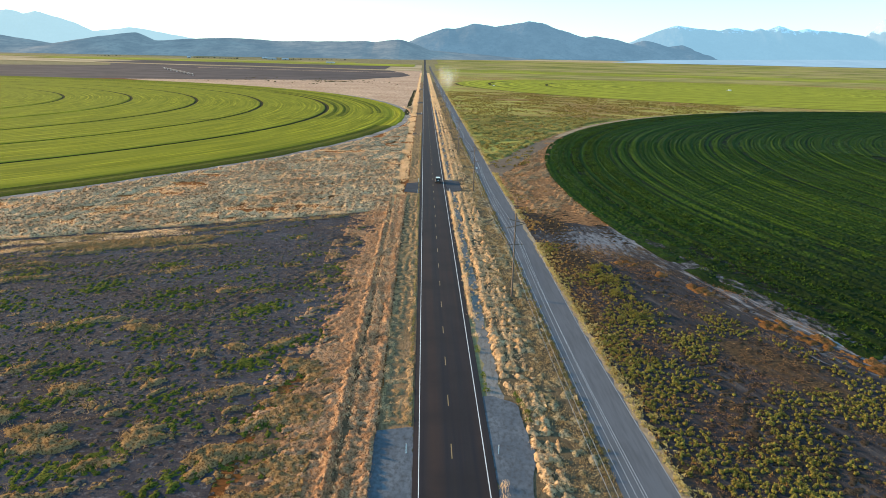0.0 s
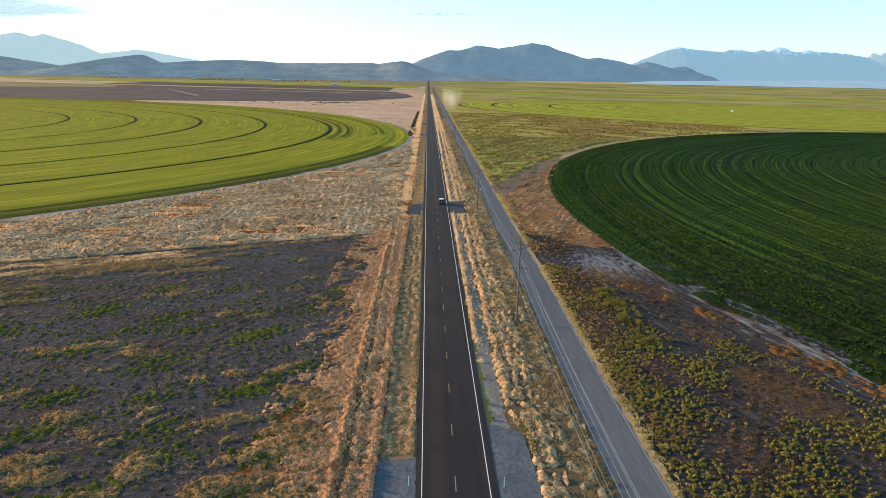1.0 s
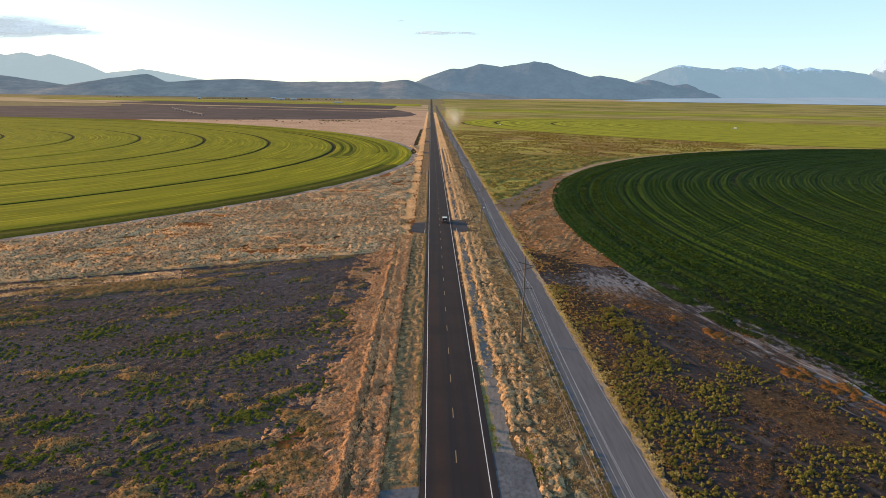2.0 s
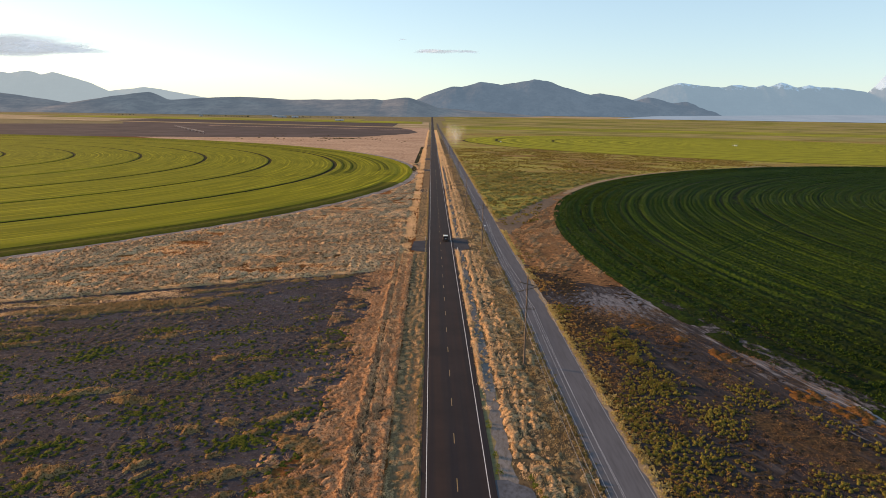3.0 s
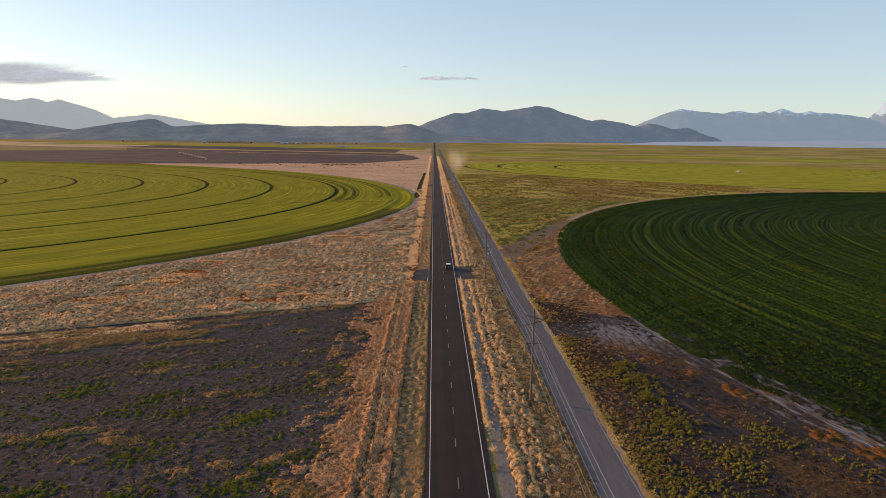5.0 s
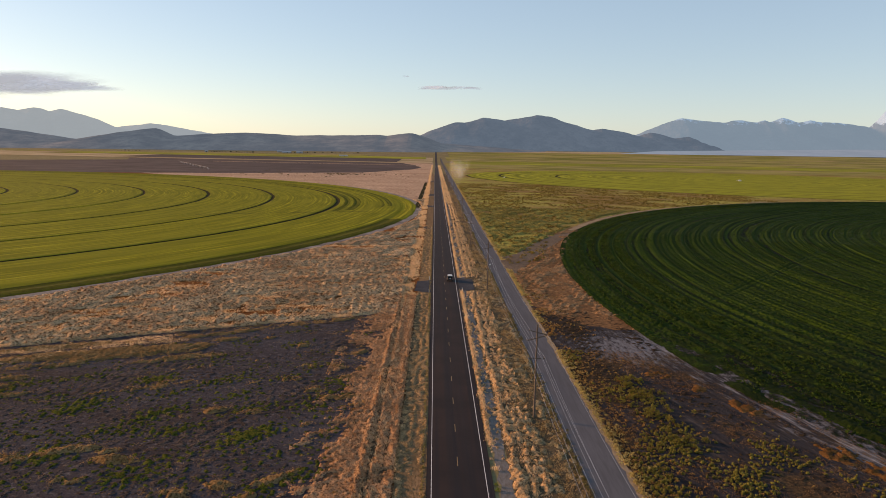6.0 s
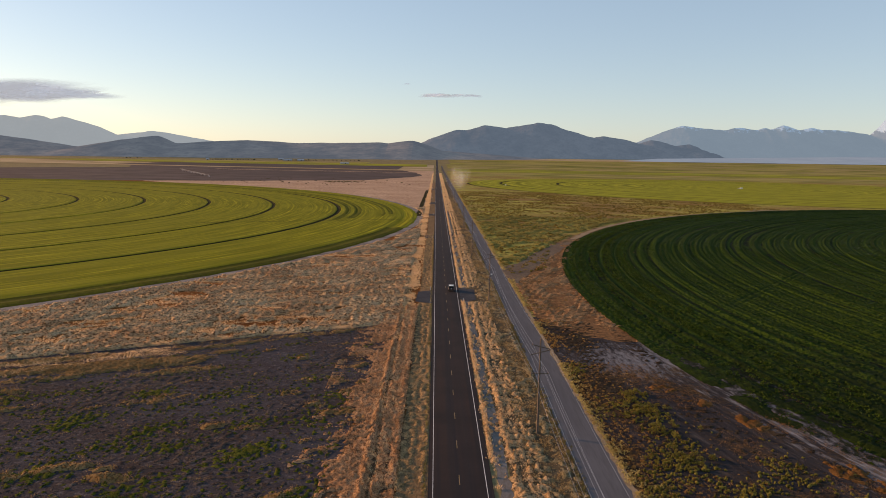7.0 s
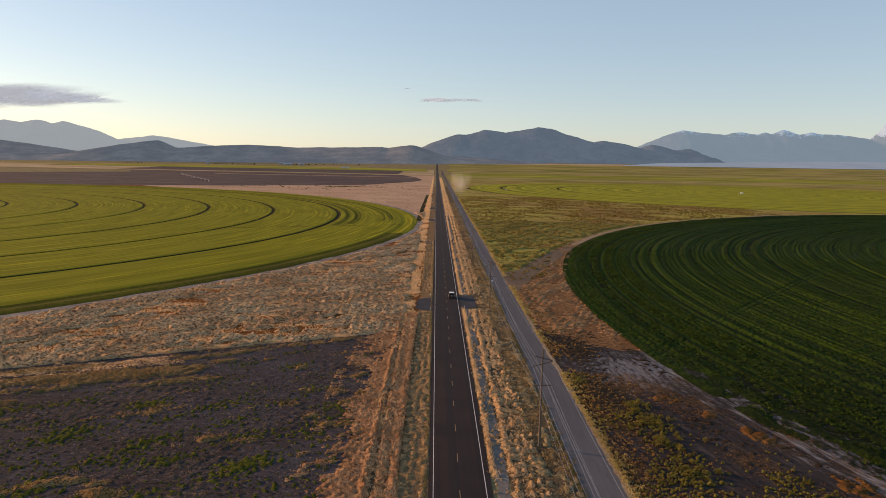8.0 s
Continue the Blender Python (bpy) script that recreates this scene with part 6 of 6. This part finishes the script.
trees = [far_tree(k, s) for k, s in ((1, 7.0), (2, 5.5), (3, 8.0))]
spots = [(-1045 + 8.5 * k, 3400 + 14 * math.sin(k * 2.1)) for k in range(24)] + [(-715 + 10 * k, 3450 + 12 * math.sin(k)) for k in range(15)] + [(-545 + 21 * k, 3520 + 10 * math.sin(k * 1.3)) for k in range(9)] + [(-1500 + 17 * k, 3450) for k in range(7)]
for k, (x, y) in enumerate(spots):
    m = Matrix.Translation((x, y, rise(x, y))) @ Matrix.Rotation(k * 1.9, 4, "Z") @ Matrix.Diagonal((*[0.7 + 0.15 * (k % 4)] * 3, 1))
    if k < 3:
        trees[k].matrix_basis = m
    else:
        copy_thing(trees[k % 3], m)


def barn(x, y, length, width, height):
    e = thing("barn", "pale metal farm shed with a pitched roof", "barn", (x, y, rise(x, y)), 0, "farm sheds")
    part("wall", box(bmesh.new(), (0, 0, height / 2 - 0.3), (length, width, height + 0.6)), M_BARN, e)
    bm = bmesh.new()
    v = [bm.verts.new(p) for p in ((-length / 2 - 0.4, -width / 2 - 0.5, height), (length / 2 + 0.4, -width / 2 - 0.5, height), (length / 2 + 0.4, 0, height + width * 0.25), (-length / 2 - 0.4, 0, height + width * 0.25), (-length / 2 - 0.4, width / 2 + 0.5, height), (length / 2 + 0.4, width / 2 + 0.5, height))]
    for q in ((0, 1, 2, 3), (3, 2, 5, 4), (0, 3, 4), (1, 5, 2), (0, 4, 5, 1)):
        bm.faces.new([v[i] for i in q])
    part("roof", bm, M_ROOF, e)
    part("door", box(bmesh.new(), (length * 0.1, -width / 2 - 0.03, 2.0), (4.0, 0.1, 4.0), 0.02), M_CARDARK, e)
    return e


for x, y, ln, w, h in ((-1062, 3380, 14, 10, 5), (-700, 3420, 40, 14, 5), (-640, 3425, 30, 12, 5), (-380, 3000, 34, 12, 4), (-2100, 2700, 16, 10, 4), (-760, 3550, 24, 12, 5)):
    barn(x, y, ln, w, h)

# small pale things out in the hay
for x, y, k in ((520, 1245, 1.0), (110, 1190, 0.5)):
    e = thing("pump_box", "small white pump housing in a hay field", "pump", (x, y, 0.4))
    part("housing", box(bmesh.new(), (0, 0, 1.1 * k), (4.4 * k, 2.4 * k, 2.2 * k), 0.1), M_WHITE, e)
    part("pipe", tube(bmesh.new(), (-2.1 * k, 0, 0.6 * k), (-6 * k, 0, 0.6 * k), 0.25 * k, 0.25 * k, 8), M_GALV, e)


# ---- clouds and dust ----
def vapour(name, colour, density, soft_edge, glow=0.0):
    """Thin airborne stuff: opacity fades from the middle of each sheet to its rim."""
    m, nt, b = material(name)
    b.inputs["Base Color"].default_value = (*colour, 1)
    b.inputs["Roughness"].default_value = 1
    b.inputs["Specular IOR Level"].default_value = 0
    uv = nt.nodes.new("ShaderNodeUVMap")
    ln = nt.nodes.new("ShaderNodeVectorMath")
    ln.operation = "LENGTH"
    nt.links.new(uv.outputs[0], ln.inputs[0])
    rg = nt.nodes.new("ShaderNodeMapRange")
    rg.interpolation_type = "SMOOTHSTEP"
    rg.inputs[1].default_value, rg.inputs[2].default_value = soft_edge, 1.0
    rg.inputs[3].default_value, rg.inputs[4].default_value = density, 0.0
    nt.links.new(ln.outputs["Value"], rg.inputs[0])
    nt.links.new(rg.outputs[0], b.inputs["Alpha"])
    b.inputs["Emission Color"].default_value = (*colour, 1)
    b.inputs["Emission Strength"].default_value = glow
    if not glow:
        tl = nt.nodes.new("ShaderNodeBsdfTranslucent")
        tl.inputs[0].default_value = (*colour, 1)
        df = nt.nodes.new("ShaderNodeBsdfDiffuse")
        df.inputs[0].default_value = (*colour, 1)
        both = nt.nodes.new("ShaderNodeAddShader")
        clear = nt.nodes.new("ShaderNodeBsdfTransparent")
        veil = nt.nodes.new("ShaderNodeMixShader")
        nt.links.new(tl.outputs[0], both.inputs[0])
        nt.links.new(df.outputs[0], both.inputs[1])
        nt.links.new(rg.outputs[0], veil.inputs[0])
        nt.links.new(clear.outputs[0], veil.inputs[1])
        nt.links.new(both.outputs[0], veil.inputs[2])
        nt.links.new(veil.outputs[0], nt.nodes["Material Output"].inputs[0])
    return m


def puffs(name, centre, size, count, mat, label, category, seed, tall=1.0):
    """A soft cloud: many overlapping thin lens sheets at random tilts."""
    g = random.Random(seed)
    bm = bmesh.new()
    uvl = bm.loops.layers.uv.new("UVMap")
    for k in range(count):
        c = Vector((g.gauss(0, 0.25) * size[0], g.gauss(0, 0.33) * size[1], g.gauss(0, 0.2) * size[2]))
        shrink = max(0.45, 1 - abs(c.x) / size[0])
        r = size[2] * g.uniform(0.6, 1.0) * shrink
        wide = r * (size[0] / size[2]) * 0.6 * tall
        q = Euler((radians(90) + g.gauss(0, 0.3), g.gauss(0, 0.1), g.gauss(0, 0.5))).to_matrix()
        mid = bm.verts.new(c)
        rim = [bm.verts.new(c + q @ Vector((wide * math.cos(a), r * math.sin(a), 0))) for a in (i * 0.5236 for i in range(12))]
        for i in range(12):
            f = bm.faces.new((mid, rim[i], rim[(i + 1) % 12]))
            for loop, w in zip(f.loops, ((0, 0), (math.cos(i * 0.5236), math.sin(i * 0.5236)), (math.cos((i + 1) * 0.5236), math.sin((i + 1) * 0.5236)))):
                loop[uvl].uv = w
    me = bpy.data.meshes.new(name)
    bm.to_mesh(me)
    bm.free()
    me.materials.append(mat)
    ob = tagged(new(name, me), label, category, "", "stuff")
    ob.location = centre
    return ob


# cloud sheets glow by themselves, standing in for sunlight scattered inside them
M_CLOUD = vapour("grey_cloud", (0.25, 0.325, 0.40), 0.72, 0.35, 0.92)
M_DUST = vapour("road_dust", (0.78, 0.70, 0.58), 0.075, 0.0)
for px, py, w, h, n, sd in ((12, 167, 600, 36, 30, 11), (130, 167, 190, 11, 8, 2), (772, 172, 150, 9, 7, 3), (825, 173, 110, 5, 4, 4), (725, 154, 40, 4, 3, 5)):
    x, z = at_view(px, py, 4600)
    puffs("cloud", (x, 4600, z), (w * 4600 / F * 0.5, 60, h * 4600 / F * 0.5), n, M_CLOUD, "small flat grey evening cloud", "cloud", sd)
puffs("dust_cloud", (25, 930, 19), (26, 60, 26), 11, M_DUST, "pale dust hanging over the dirt road", "dust", 9, 0.9)
